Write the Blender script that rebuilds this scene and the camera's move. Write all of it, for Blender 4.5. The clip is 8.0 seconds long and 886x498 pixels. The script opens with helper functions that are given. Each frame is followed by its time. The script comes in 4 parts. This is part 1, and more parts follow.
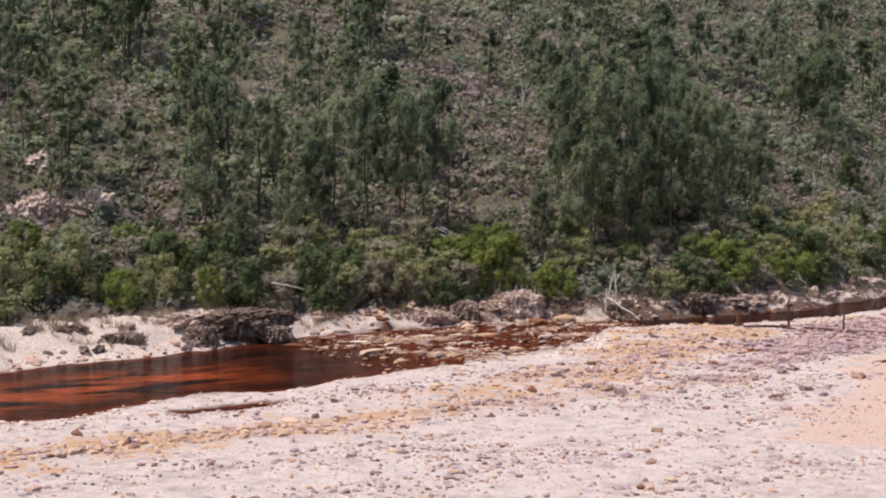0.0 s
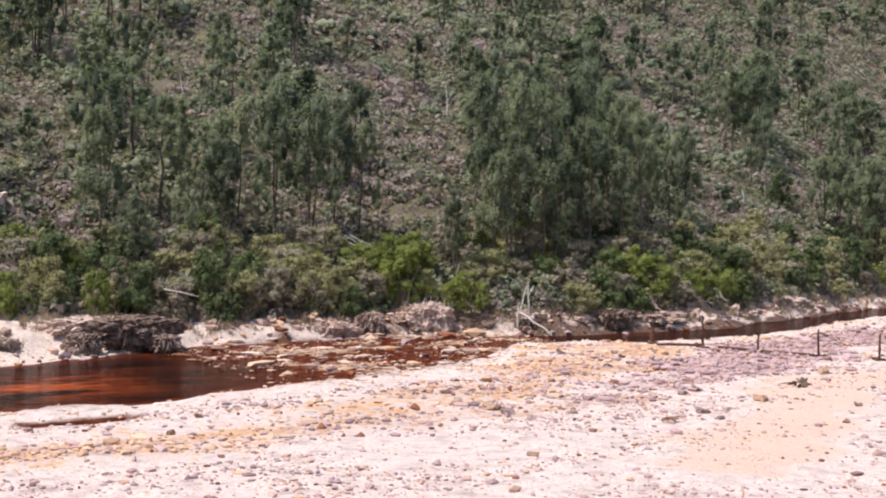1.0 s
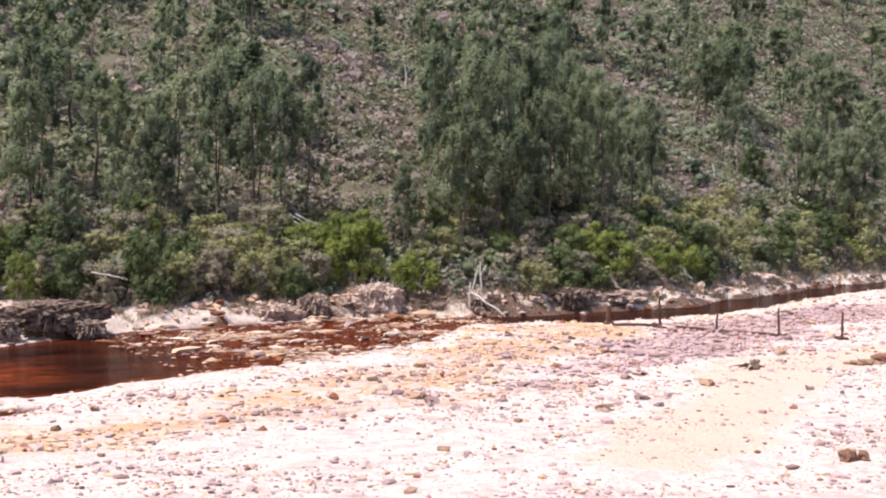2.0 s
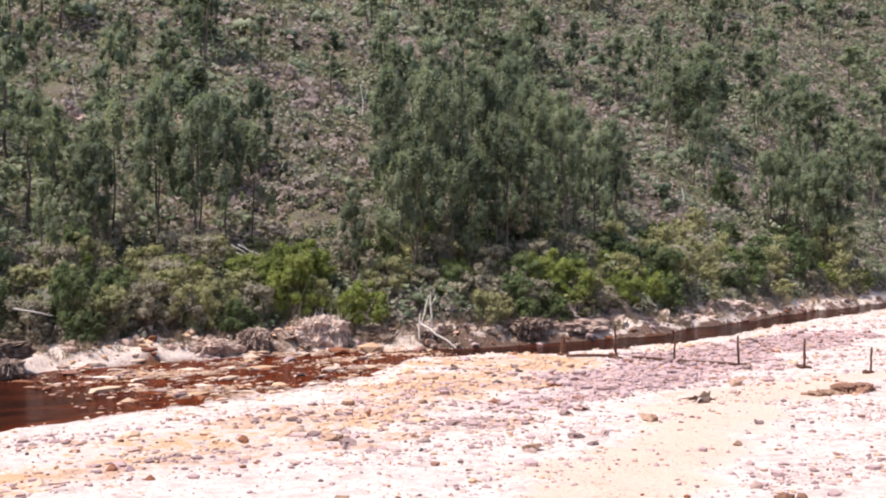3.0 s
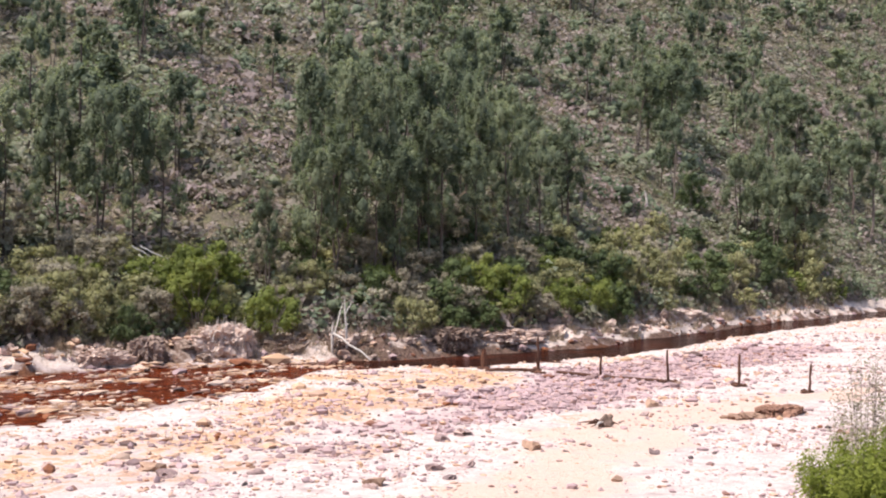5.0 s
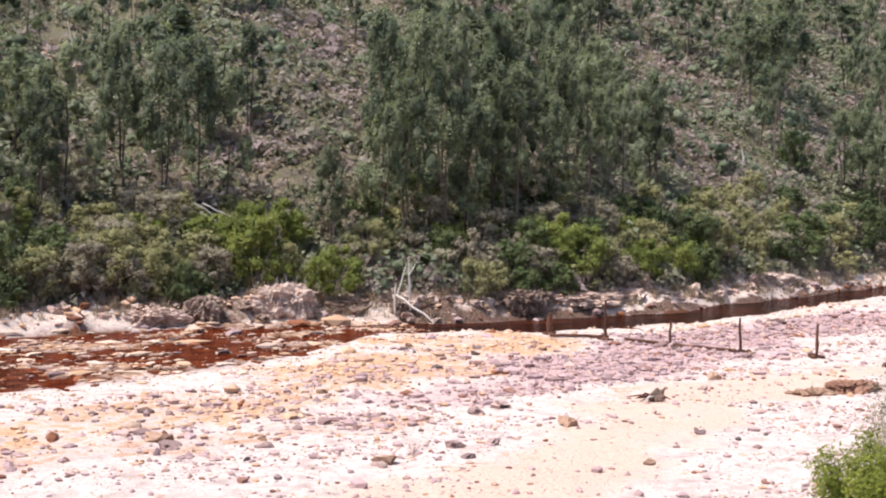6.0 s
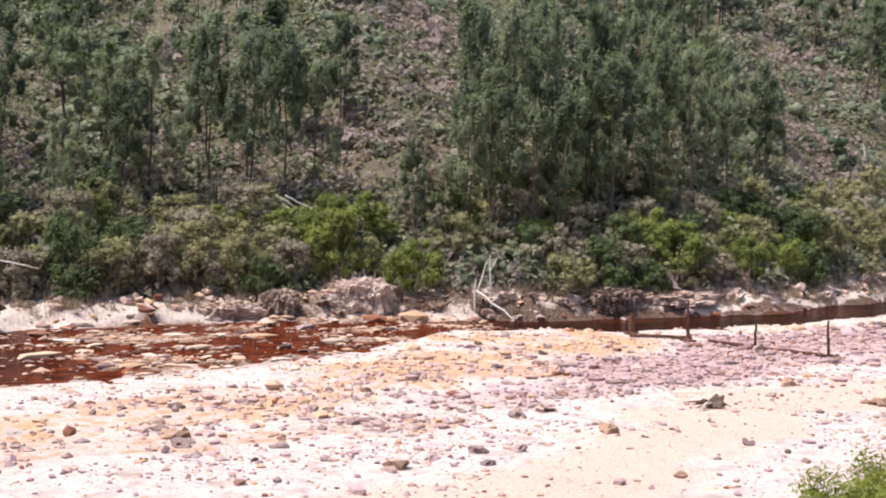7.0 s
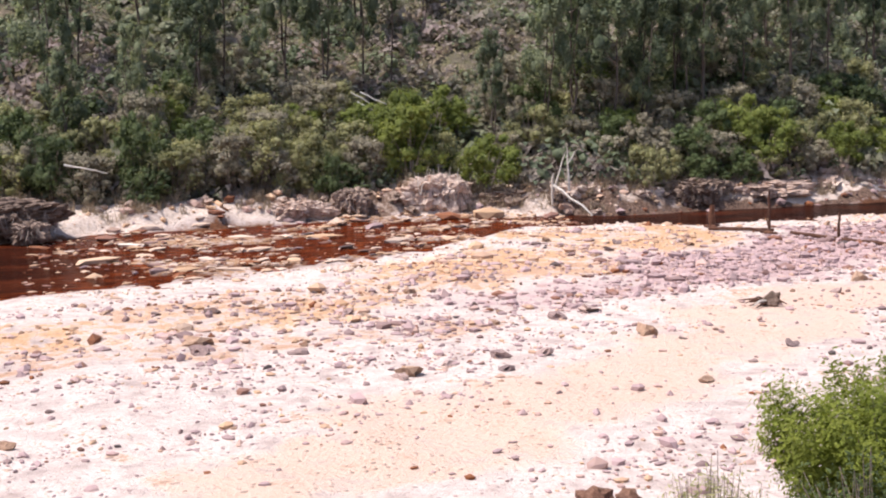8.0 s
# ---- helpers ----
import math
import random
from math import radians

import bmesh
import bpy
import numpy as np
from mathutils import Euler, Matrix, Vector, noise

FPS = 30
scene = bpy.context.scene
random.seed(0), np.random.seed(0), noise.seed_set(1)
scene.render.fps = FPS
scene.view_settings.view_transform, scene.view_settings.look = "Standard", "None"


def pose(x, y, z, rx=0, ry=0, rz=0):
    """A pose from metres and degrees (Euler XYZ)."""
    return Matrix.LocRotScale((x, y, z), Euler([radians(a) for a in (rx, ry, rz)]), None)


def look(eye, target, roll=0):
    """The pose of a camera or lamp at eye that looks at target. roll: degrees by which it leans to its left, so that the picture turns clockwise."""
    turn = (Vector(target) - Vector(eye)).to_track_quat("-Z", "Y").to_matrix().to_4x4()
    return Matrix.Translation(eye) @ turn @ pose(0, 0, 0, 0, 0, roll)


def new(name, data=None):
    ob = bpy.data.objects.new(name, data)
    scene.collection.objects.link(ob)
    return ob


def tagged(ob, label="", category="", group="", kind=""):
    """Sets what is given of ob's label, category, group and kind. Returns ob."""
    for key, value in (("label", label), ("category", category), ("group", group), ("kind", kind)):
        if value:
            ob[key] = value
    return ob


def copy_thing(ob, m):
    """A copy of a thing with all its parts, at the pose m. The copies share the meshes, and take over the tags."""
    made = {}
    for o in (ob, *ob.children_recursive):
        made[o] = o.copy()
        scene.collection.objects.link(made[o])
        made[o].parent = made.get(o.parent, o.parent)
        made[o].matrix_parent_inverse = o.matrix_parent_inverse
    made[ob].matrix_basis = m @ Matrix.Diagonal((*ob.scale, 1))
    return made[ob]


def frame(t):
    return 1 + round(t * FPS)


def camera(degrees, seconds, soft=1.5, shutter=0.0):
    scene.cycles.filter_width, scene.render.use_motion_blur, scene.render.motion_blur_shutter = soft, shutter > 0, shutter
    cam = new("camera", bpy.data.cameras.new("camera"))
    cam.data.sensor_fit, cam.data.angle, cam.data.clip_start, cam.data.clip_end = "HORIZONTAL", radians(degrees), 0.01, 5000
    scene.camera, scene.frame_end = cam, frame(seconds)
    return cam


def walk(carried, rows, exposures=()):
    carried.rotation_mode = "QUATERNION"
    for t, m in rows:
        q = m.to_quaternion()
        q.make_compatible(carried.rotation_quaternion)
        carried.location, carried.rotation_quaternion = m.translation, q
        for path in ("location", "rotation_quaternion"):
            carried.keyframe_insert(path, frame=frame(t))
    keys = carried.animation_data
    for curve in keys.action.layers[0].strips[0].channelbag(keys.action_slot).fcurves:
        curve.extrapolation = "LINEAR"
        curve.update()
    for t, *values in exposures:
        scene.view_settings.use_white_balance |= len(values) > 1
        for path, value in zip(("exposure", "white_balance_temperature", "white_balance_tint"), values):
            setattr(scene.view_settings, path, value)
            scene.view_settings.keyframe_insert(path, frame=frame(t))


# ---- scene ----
cam = camera(36.2, 8.0, soft=2.0)
PATH = [
    (0, (-13.938, -3.072, 6.752), (-12.931, -1.346, 6.674), 0.5),
    (0.5, (-12.241, -2.433, 6.833), (-11.174, -0.742, 6.8), 1.4),
    (1, (-10.72, -1.993, 6.59), (-9.649, -0.304, 6.531), 1.8),
    (1.5, (-8.916, -1.373, 6.621), (-7.835, 0.308, 6.55), 1.6),
    (1.7, (-8.286, -1.12, 6.586), (-7.205, 0.56, 6.488), 1.5),
    (2.8, (-4.647, 0.359, 6.423), (-3.561, 2.038, 6.38), 0.7),
    (3, (-3.999, 0.543, 6.404), (-2.905, 2.217, 6.359), 0.5),
    (3.5, (-2.41, 1.042, 6.441), (-1.304, 2.707, 6.383), 1.5),
    (4, (-0.794, 1.434, 6.409), (0.309, 3.101, 6.341), 1.2),
    (4.5, (0.776, 2.074, 6.312), (1.868, 3.749, 6.279), 0.3),
    (4.7, (1.349, 2.259, 6.281), (2.442, 3.934, 6.251), 0.7),
    (5.8, (4.733, 3.295, 6.308), (5.753, 5.014, 6.218), 1.6),
    (6, (5.396, 3.446, 6.382), (6.333, 5.209, 6.278), 1.3),
    (6.5, (7.004, 3.644, 6.324), (7.79, 5.479, 6.199), 1.4),
    (7, (8.505, 3.796, 6.333), (9.252, 5.648, 6.217), 1.6),
    (7.5, (9.819, 4.009, 6.317), (10.441, 5.902, 6.152), -0.4),
    (8, (11.332, 4.142, 6.398), (11.886, 6.044, 6.122), -0.2),
]
walk(cam, [(t, look(eye, target, roll)) for t, eye, target, roll in PATH],
     exposures=((0.0, -0.02, 6560, 13), (1.0, 0.34, 6560, 13), (1.6, 0.56, 6560, 13), (7.0, 0.56, 6560, 13), (8.0, 0.48, 6560, 13)))

# ---- world, sun, exposure ----
SUN_TO = Vector((-0.43, 0.08, 0.88)).normalized()
world = bpy.data.worlds.new("sky")
scene.world = world
world.use_nodes = True
wn = world.node_tree
sky = wn.nodes.new("ShaderNodeTexSky")
sky.sky_type, sky.sun_disc = "NISHITA", False
sky.sun_elevation = math.asin(SUN_TO.z)
sky.sun_rotation = math.atan2(SUN_TO.x, SUN_TO.y)
sky.dust_density = 2.5
wn.links.new(sky.outputs[0], wn.nodes["Background"].inputs[0])
wn.nodes["Background"].inputs[1].default_value = 0.15
sun_data = bpy.data.lights.new("sun", "SUN")
sun_data.energy, sun_data.angle, sun_data.color = 4.2, radians(0.6), (1.0, 0.95, 0.88)
sun = new("sun", sun_data)
sun.matrix_basis = look(SUN_TO * 200, (0, 0, 0))


# ---- materials ----
def node_material(name):
    m = bpy.data.materials.new(name)
    m.use_nodes = True
    return m, m.node_tree, m.node_tree.nodes["Principled BSDF"]


def add(nt, kind, **values):
    n = nt.nodes.new(kind)
    for key, value in values.items():
        n.inputs[key.replace("_", " ")].default_value = value
    return n


def noise_node(nt, scale, detail=4.0, rough=0.6, coords=None):
    n = add(nt, "ShaderNodeTexNoise", Scale=scale, Detail=detail, Roughness=rough)
    if coords is None:
        coords = nt.nodes.new("ShaderNodeNewGeometry").outputs["Position"]
    nt.links.new(coords, n.inputs["Vector"])
    return n.outputs["Fac"]


def ramp(nt, fac, stops):
    n = nt.nodes.new("ShaderNodeValToRGB")
    els = n.color_ramp.elements
    while len(els) < len(stops):
        els.new(0.5)
    for e, (p, c) in zip(els, stops):
        e.position, e.color = p, (*c, 1) if len(c) == 3 else c
    nt.links.new(fac, n.inputs[0])
    return n.outputs[0]


def mix(nt, fac, a, b, blend="MIX"):
    n = nt.nodes.new("ShaderNodeMix")
    n.data_type, n.blend_type = "RGBA", blend
    for sock, v in ((n.inputs[0], fac), (n.inputs[6], a), (n.inputs[7], b)):
        if isinstance(v, (int, float)):
            sock.default_value = v
        elif isinstance(v, tuple):
            sock.default_value = (*v, 1)
        else:
            nt.links.new(v, sock)
    return n.outputs[2]


def math_node(nt, op, a, b=0.0, clamp=False):
    n = nt.nodes.new("ShaderNodeMath")
    n.operation, n.use_clamp = op, clamp
    for sock, v in ((n.inputs[0], a), (n.inputs[1], b)):
        if isinstance(v, (int, float)):
            sock.default_value = v
        else:
            nt.links.new(v, sock)
    return n.outputs[0]


def attribute(nt, name):
    n = nt.nodes.new("ShaderNodeAttribute")
    n.attribute_name = name
    return n.outputs["Fac"]


def bump(nt, bsdf, height, strength, distance):
    n = add(nt, "ShaderNodeBump", Strength=strength, Distance=distance)
    nt.links.new(height, n.inputs["Height"])
    nt.links.new(n.outputs[0], bsdf.inputs["Normal"])


def ground_material():
    m, nt, b = node_material("river_bed_and_hill_soil")
    fine, mid, big = noise_node(nt, 9.0, 6), noise_node(nt, 1.6, 5), noise_node(nt, 0.35, 4)
    grain = noise_node(nt, 38.0, 3)
    white = ramp(nt, mid, [(0.28, (0.38, 0.30, 0.28)), (0.5, (0.61, 0.51, 0.478)), (0.72, (0.71, 0.61, 0.58))])
    col = mix(nt, ramp(nt, fine, [(0.5, (0, 0, 0)), (0.72, (0.55, 0.55, 0.55))]), white, (0.42, 0.31, 0.27))

    pebble = add(nt, "ShaderNodeTexVoronoi", Scale=6.5)
    nt.links.new(nt.nodes.new("ShaderNodeNewGeometry").outputs["Position"], pebble.inputs["Vector"])
    chip = math_node(nt, "MULTIPLY", ramp(nt, pebble.outputs["Distance"], [(0.22, (1, 1, 1)), (0.34, (0, 0, 0))]),
                     ramp(nt, pebble.outputs["Color"], [(0.5, (0, 0, 0)), (0.6, (1, 1, 1))]))
    chip = math_node(nt, "MULTIPLY", chip, ramp(nt, mid, [(0.4, (0.1, 0.1, 0.1)), (0.6, (1, 1, 1))]))

    cobble = add(nt, "ShaderNodeTexVoronoi", Scale=15.0)
    nt.links.new(nt.nodes.new("ShaderNodeNewGeometry").outputs["Position"], cobble.inputs["Vector"])
    grit = math_node(nt, "MULTIPLY", ramp(nt, cobble.outputs["Distance"], [(0.25, (1, 1, 1)), (0.4, (0, 0, 0))]), ramp(nt, cobble.outputs["Color"], [(0.45, (0, 0, 0)), (0.55, (1, 1, 1))]))

    def zone(name, col, a, c, soft=0.9):
        f = math_node(nt, "ADD", attribute(nt, name), math_node(nt, "MULTIPLY", math_node(nt, "SUBTRACT", mid, 0.5), soft * 2))
        f = math_node(nt, "ADD", f, math_node(nt, "MULTIPLY", math_node(nt, "SUBTRACT", fine, 0.5), soft))
        f = ramp(nt, f, [(0.35, (0, 0, 0)), (0.75, (1, 1, 1))])
        shade = mix(nt, ramp(nt, fine, [(0.35, (0, 0, 0)), (0.65, (1, 1, 1))]), a, c)
        return mix(nt, f, col, shade)

    col = zone("orange", col, (0.49, 0.275, 0.14), (0.58, 0.385, 0.25), 1.5)
    col = zone("sand", col, (0.585, 0.408, 0.325), (0.64, 0.475, 0.40), 0.8)
    col = zone("mauve", col, (0.35, 0.225, 0.225), (0.55, 0.40, 0.395), 1.1)
    col = zone("rust", col, (0.40, 0.22, 0.14), (0.55, 0.385, 0.29), 1.5)
    col = zone("bank", col, (0.52, 0.40, 0.33), (0.70, 0.60, 0.55), 0.4)
    # dark eroded earth, plus bank shade put into the colour at the right-hand foot
    col = zone("scarp_and_shade", col, (0.065, 0.038, 0.03), (0.21, 0.135, 0.10), 0.9)
    col = zone("wet", col, (0.07, 0.024, 0.012), (0.17, 0.075, 0.038), 0.35)
    col = mix(nt, math_node(nt, "MULTIPLY", chip, 0.8), col, mix(nt, pebble.outputs["Color"], (0.16, 0.115, 0.11), (0.36, 0.26, 0.22)))
    col = mix(nt, math_node(nt, "MULTIPLY", math_node(nt, "MULTIPLY", grit, 0.45), ramp(nt, big, [(0.5, (0, 0, 0)), (0.62, (1, 1, 1))])), col, mix(nt, 1.0, col, (0.5, 0.45, 0.44), "MULTIPLY"))
    litter = mix(nt, ramp(nt, fine, [(0.35, (0, 0, 0)), (0.65, (1, 1, 1))]), (0.045, 0.040, 0.028), (0.17, 0.148, 0.108))
    litter = mix(nt, ramp(nt, big, [(0.45, (0, 0, 0)), (0.65, (1, 1, 1))]), litter, (0.135, 0.118, 0.088))
    moss = ramp(nt, noise_node(nt, 0.9, 5, 0.7), [(0.46, (0, 0, 0)), (0.6, (1, 1, 1))])
    litter = mix(nt, moss, litter, mix(nt, ramp(nt, fine, [(0.4, (0, 0, 0)), (0.6, (1, 1, 1))]), (0.03, 0.034, 0.018), (0.20, 0.19, 0.09)))
    litter = mix(nt, ramp(nt, noise_node(nt, 0.55, 5, 0.7), [(0.52, (0, 0, 0)), (0.68, (1, 1, 1))]), litter, mix(nt, ramp(nt, fine, [(0.4, (0, 0, 0)), (0.6, (1, 1, 1))]), (0.10, 0.075, 0.055), (0.36, 0.28, 0.22)))
    f = ramp(nt, math_node(nt, "ADD", attribute(nt, "litter"), math_node(nt, "SUBTRACT", mid, 0.5)), [(0.35, (0, 0, 0)), (0.6, (1, 1, 1))])
    col = mix(nt, f, col, litter)
    nt.links.new(col, b.inputs["Base Color"])
    b.inputs["Roughness"].default_value = 0.9
    b.inputs["Specular IOR Level"].default_value = 0.2
    h = math_node(nt, "ADD", math_node(nt, "ADD", fine, math_node(nt, "MULTIPLY", grain, 0.35)), math_node(nt, "MULTIPLY", chip, 0.6))
    bump(nt, b, h, 0.8, 0.12)
    return m


def leaf_material(name, stops, through_light=0.3, gloss=0.45):
    """Leaf colours from the clump's tone and the plant's own chance."""
    m, nt, b = node_material(name)
    info = nt.nodes.new("ShaderNodeObjectInfo").outputs["Random"]
    island = nt.nodes.new("ShaderNodeNewGeometry").outputs["Random Per Island"]
    t = math_node(nt, "ADD", math_node(nt, "MULTIPLY", attribute(nt, "tone"), 0.52), math_node(nt, "MULTIPLY", info, 0.38))
    t = math_node(nt, "ADD", t, math_node(nt, "MULTIPLY", island, 0.1))
    leafy = noise_node(nt, 9.0, 5, 0.75)
    t = math_node(nt, "ADD", t, math_node(nt, "MULTIPLY", math_node(nt, "SUBTRACT", leafy, 0.5), 0.35))
    col = ramp(nt, t, stops)
    bump(nt, b, leafy, 1.0, 0.12)
    nt.links.new(col, b.inputs["Base Color"])
    b.inputs["Roughness"].default_value = gloss
    b.inputs["Specular IOR Level"].default_value = 0.35
    tr = nt.nodes.new("ShaderNodeBsdfTranslucent")
    nt.links.new(mix(nt, 1.0, col, (1.0, 1.0, 0.72), "MULTIPLY"), tr.inputs["Color"])
    mx = add(nt, "ShaderNodeMixShader", Fac=through_light)
    nt.links.new(b.outputs[0], mx.inputs[1])
    nt.links.new(tr.outputs[0], mx.inputs[2])
    nt.links.new(mx.outputs[0], nt.nodes["Material Output"].inputs[0])
    return m


def rough_material(name, stops, scale=6.0, rough=0.85, relief=0.6, depth=0.02, use_random=0.0, stretch=None):
    """Bark, dead wood, stone: a noise ramp at two scales with relief; use_random shifts it by the thing's own chance."""
    m, nt, b = node_material(name)
    obj = nt.nodes.new("ShaderNodeTexCoord").outputs["Object"]
    if stretch:
        mp = add(nt, "ShaderNodeMapping", Scale=stretch)
        nt.links.new(obj, mp.inputs["Vector"])
        obj = mp.outputs[0]
    a, c = noise_node(nt, scale, 5, 0.65, obj), noise_node(nt, scale * 5, 4, 0.6, obj)
    t = math_node(nt, "ADD", math_node(nt, "MULTIPLY", a, 0.7), math_node(nt, "MULTIPLY", c, 0.3))
    if use_random:
        r = nt.nodes.new("ShaderNodeObjectInfo").outputs["Random"]
        t = math_node(nt, "ADD", t, math_node(nt, "MULTIPLY", math_node(nt, "SUBTRACT", r, 0.5), use_random))
    nt.links.new(ramp(nt, t, stops), b.inputs["Base Color"])
    b.inputs["Roughness"].default_value = rough
    b.inputs["Specular IOR Level"].default_value = 0.25
    bump(nt, b, t, relief, depth)
    return m


def small_stone_material():
    m, nt, b = node_material("bed_stones")
    island = nt.nodes.new("ShaderNodeNewGeometry").outputs["Random Per Island"]
    n = noise_node(nt, 14.0, 4)
    t = math_node(nt, "ADD", attribute(nt, "tone"), math_node(nt, "MULTIPLY", math_node(nt, "SUBTRACT", island, 0.5), 0.12))
    t = math_node(nt, "ADD", t, math_node(nt, "MULTIPLY", math_node(nt, "SUBTRACT", n, 0.5), 0.12))
    col = ramp(nt, t, [(0.0, (0.68, 0.58, 0.52)), (0.2, (0.58, 0.43, 0.34)), (0.38, (0.50, 0.32, 0.20)),
                       (0.55, (0.42, 0.30, 0.305)), (0.75, (0.24, 0.17, 0.17)), (0.9, (0.22, 0.078, 0.032)), (1.0, (0.09, 0.07, 0.07))])
    nt.links.new(col, b.inputs["Base Color"])
    b.inputs["Roughness"].default_value = 0.85
    b.inputs["Specular IOR Level"].default_value = 0.25
    bump(nt, b, n, 0.5, 0.03)
    return m


def water_material():
    m, nt, b = node_material("red_river_water")
    pos = nt.nodes.new("ShaderNodeNewGeometry").outputs["Position"]
    mp = add(nt, "ShaderNodeMapping", Rotation=(0, 0, -0.2), Scale=(0.6, 1.8, 1.0))
    nt.links.new(pos, mp.inputs["Vector"])
    wave, swirl = noise_node(nt, 2.2, 4, 0.55, mp.outputs[0]), noise_node(nt, 0.35, 4, 0.6, mp.outputs[0])
    deep = ramp(nt, swirl, [(0.36, (0.008, 0.004, 0.0035)), (0.5, (0.020, 0.0065, 0.0045)), (0.62, (0.040, 0.011, 0.006)), (0.75, (0.075, 0.019, 0.009))])
    shallow = ramp(nt, wave, [(0.35, (0.022, 0.004, 0.002)), (0.52, (0.085, 0.014, 0.004)), (0.72, (0.24, 0.055, 0.014))])
    silt = math_node(nt, "MULTIPLY", attribute(nt, "silt"), ramp(nt, swirl, [(0.42, (0, 0, 0)), (0.56, (1, 1, 1))]))
    deep = mix(nt, silt, deep, ramp(nt, wave, [(0.35, (0.10, 0.016, 0.006)), (0.65, (0.30, 0.065, 0.018))]))
    col = mix(nt, attribute(nt, "shallow"), deep, shallow)
    nt.links.new(col, b.inputs["Base Color"])
    b.inputs["Roughness"].default_value = 0.1
    b.inputs["IOR"].default_value = 1.05
    b.inputs["Specular IOR Level"].default_value = 0.1
    bump(nt, b, wave, 0.7, 0.09)
    return m


GROUND = ground_material()
STONES = small_stone_material()
WATER = water_material()
STONE = rough_material("loose_stone", [(0.25, (0.14, 0.10, 0.10)), (0.5, (0.27, 0.19, 0.18)), (0.75, (0.42, 0.31, 0.28))], 3.0, 0.85, 0.7, 0.03, 0.5)
STONE_ORANGE = rough_material("iron_stained_stone", [(0.25, (0.20, 0.12, 0.085)), (0.5, (0.34, 0.22, 0.155)), (0.8, (0.47, 0.34, 0.26))], 3.0, 0.85, 0.7, 0.03, 0.4)
SOD = rough_material("eroded_earth", [(0.3, (0.08, 0.054, 0.043)), (0.5, (0.21, 0.15, 0.12)), (0.72, (0.42, 0.32, 0.27))], 3.5, 0.95, 1.0, 0.12, 0.15)
RED_EARTH = rough_material("stained_red_earth", [(0.3, (0.09, 0.045, 0.034)), (0.5, (0.22, 0.115, 0.08)), (0.72, (0.40, 0.24, 0.17))], 4.5, 0.95, 1.0, 0.08, 0.1)
PALE_EARTH = rough_material("pale_eroded_earth", [(0.28, (0.20, 0.125, 0.095)), (0.45, (0.46, 0.33, 0.27)), (0.68, (0.66, 0.55, 0.49))], 2.6, 0.95, 1.0, 0.12, 0.15)
BARK = rough_material("eucalyptus_bark", [(0.3, (0.055, 0.042, 0.035)), (0.55, (0.13, 0.10, 0.085)), (0.8, (0.26, 0.22, 0.19))], 2.5, 0.9, 0.6, 0.02, 0.3, (1, 1, 0.25))
DEAD_WOOD = rough_material("bleached_dead_wood", [(0.25, (0.38, 0.33, 0.29)), (0.5, (0.62, 0.57, 0.52)), (0.8, (0.76, 0.72, 0.68))], 6.0, 0.8, 0.6, 0.01, 0.2)
GREY_TWIG = rough_material("grey_dry_twigs", [(0.3, (0.16, 0.12, 0.10)), (0.6, (0.33, 0.27, 0.24)), (0.8, (0.46, 0.40, 0.36))], 6.0, 0.9, 0.4, 0.01, 0.2)
RUSTY = rough_material("dark_rusty_post", [(0.3, (0.035, 0.018, 0.014)), (0.55, (0.09, 0.04, 0.026)), (0.8, (0.20, 0.09, 0.05))], 8.0, 0.85, 0.6, 0.01, 0.2)
SCRUB = leaf_material("scrub_leaves", [(0.05, (0.108, 0.148, 0.092)), (0.3, (0.208, 0.248, 0.153)), (0.5, (0.323, 0.343, 0.227)), (0.68, (0.395, 0.370, 0.307)), (0.85, (0.341, 0.433, 0.173)), (1.0, (0.449, 0.542, 0.242))], 0.3, 0.6)
LEAF_GUM = leaf_material("gum_leaves", [(0.1, (0.076, 0.106, 0.065)), (0.4, (0.179, 0.220, 0.138)), (0.7, (0.318, 0.361, 0.225)), (0.95, (0.483, 0.511, 0.320))], 0.45, 0.5)
LEAF_FRESH = leaf_material("fresh_leaves", [(0.1, (0.127, 0.160, 0.026)), (0.5, (0.230, 0.279, 0.043)), (1.0, (0.374, 0.411, 0.083))], 0.38)
LEAF_BRIGHT = leaf_material("bright_leaves", [(0.1, (0.124, 0.157, 0.036)), (0.5, (0.235, 0.285, 0.066)), (1.0, (0.396, 0.427, 0.125))], 0.42)
LEAF_DARK = leaf_material("dark_leaves", [(0.1, (0.057, 0.085, 0.035)), (0.5, (0.113, 0.153, 0.058)), (1.0, (0.198, 0.251, 0.094))], 0.3)
LEAF_OLIVE = leaf_material("olive_leaves", [(0.1, (0.223, 0.229, 0.113)), (0.5, (0.381, 0.373, 0.187)), (1.0, (0.600, 0.557, 0.294))], 0.38, 0.6)
LEAF_GREY = leaf_material("grey_brown_leaves", [(0.1, (0.231, 0.207, 0.151)), (0.5, (0.399, 0.356, 0.269)), (1.0, (0.600, 0.555, 0.432))], 0.3, 0.7)
HEATH = leaf_material("heath_leaves", [(0.0, (0.384, 0.293, 0.295)), (0.15, (0.349, 0.282, 0.267)), (0.3, (0.325, 0.282, 0.245)), (0.42, (0.262, 0.246, 0.190)),
                                       (0.55, (0.203, 0.215, 0.138)), (0.7, (0.262, 0.285, 0.149)), (0.9, (0.360, 0.377, 0.194))], 0.3, 0.65)
DRY_GRASS = leaf_material("dry_grass", [(0.0, (0.24, 0.17, 0.12)), (0.5, (0.42, 0.33, 0.25)), (1.0, (0.60, 0.52, 0.43))], 0.2, 0.8)


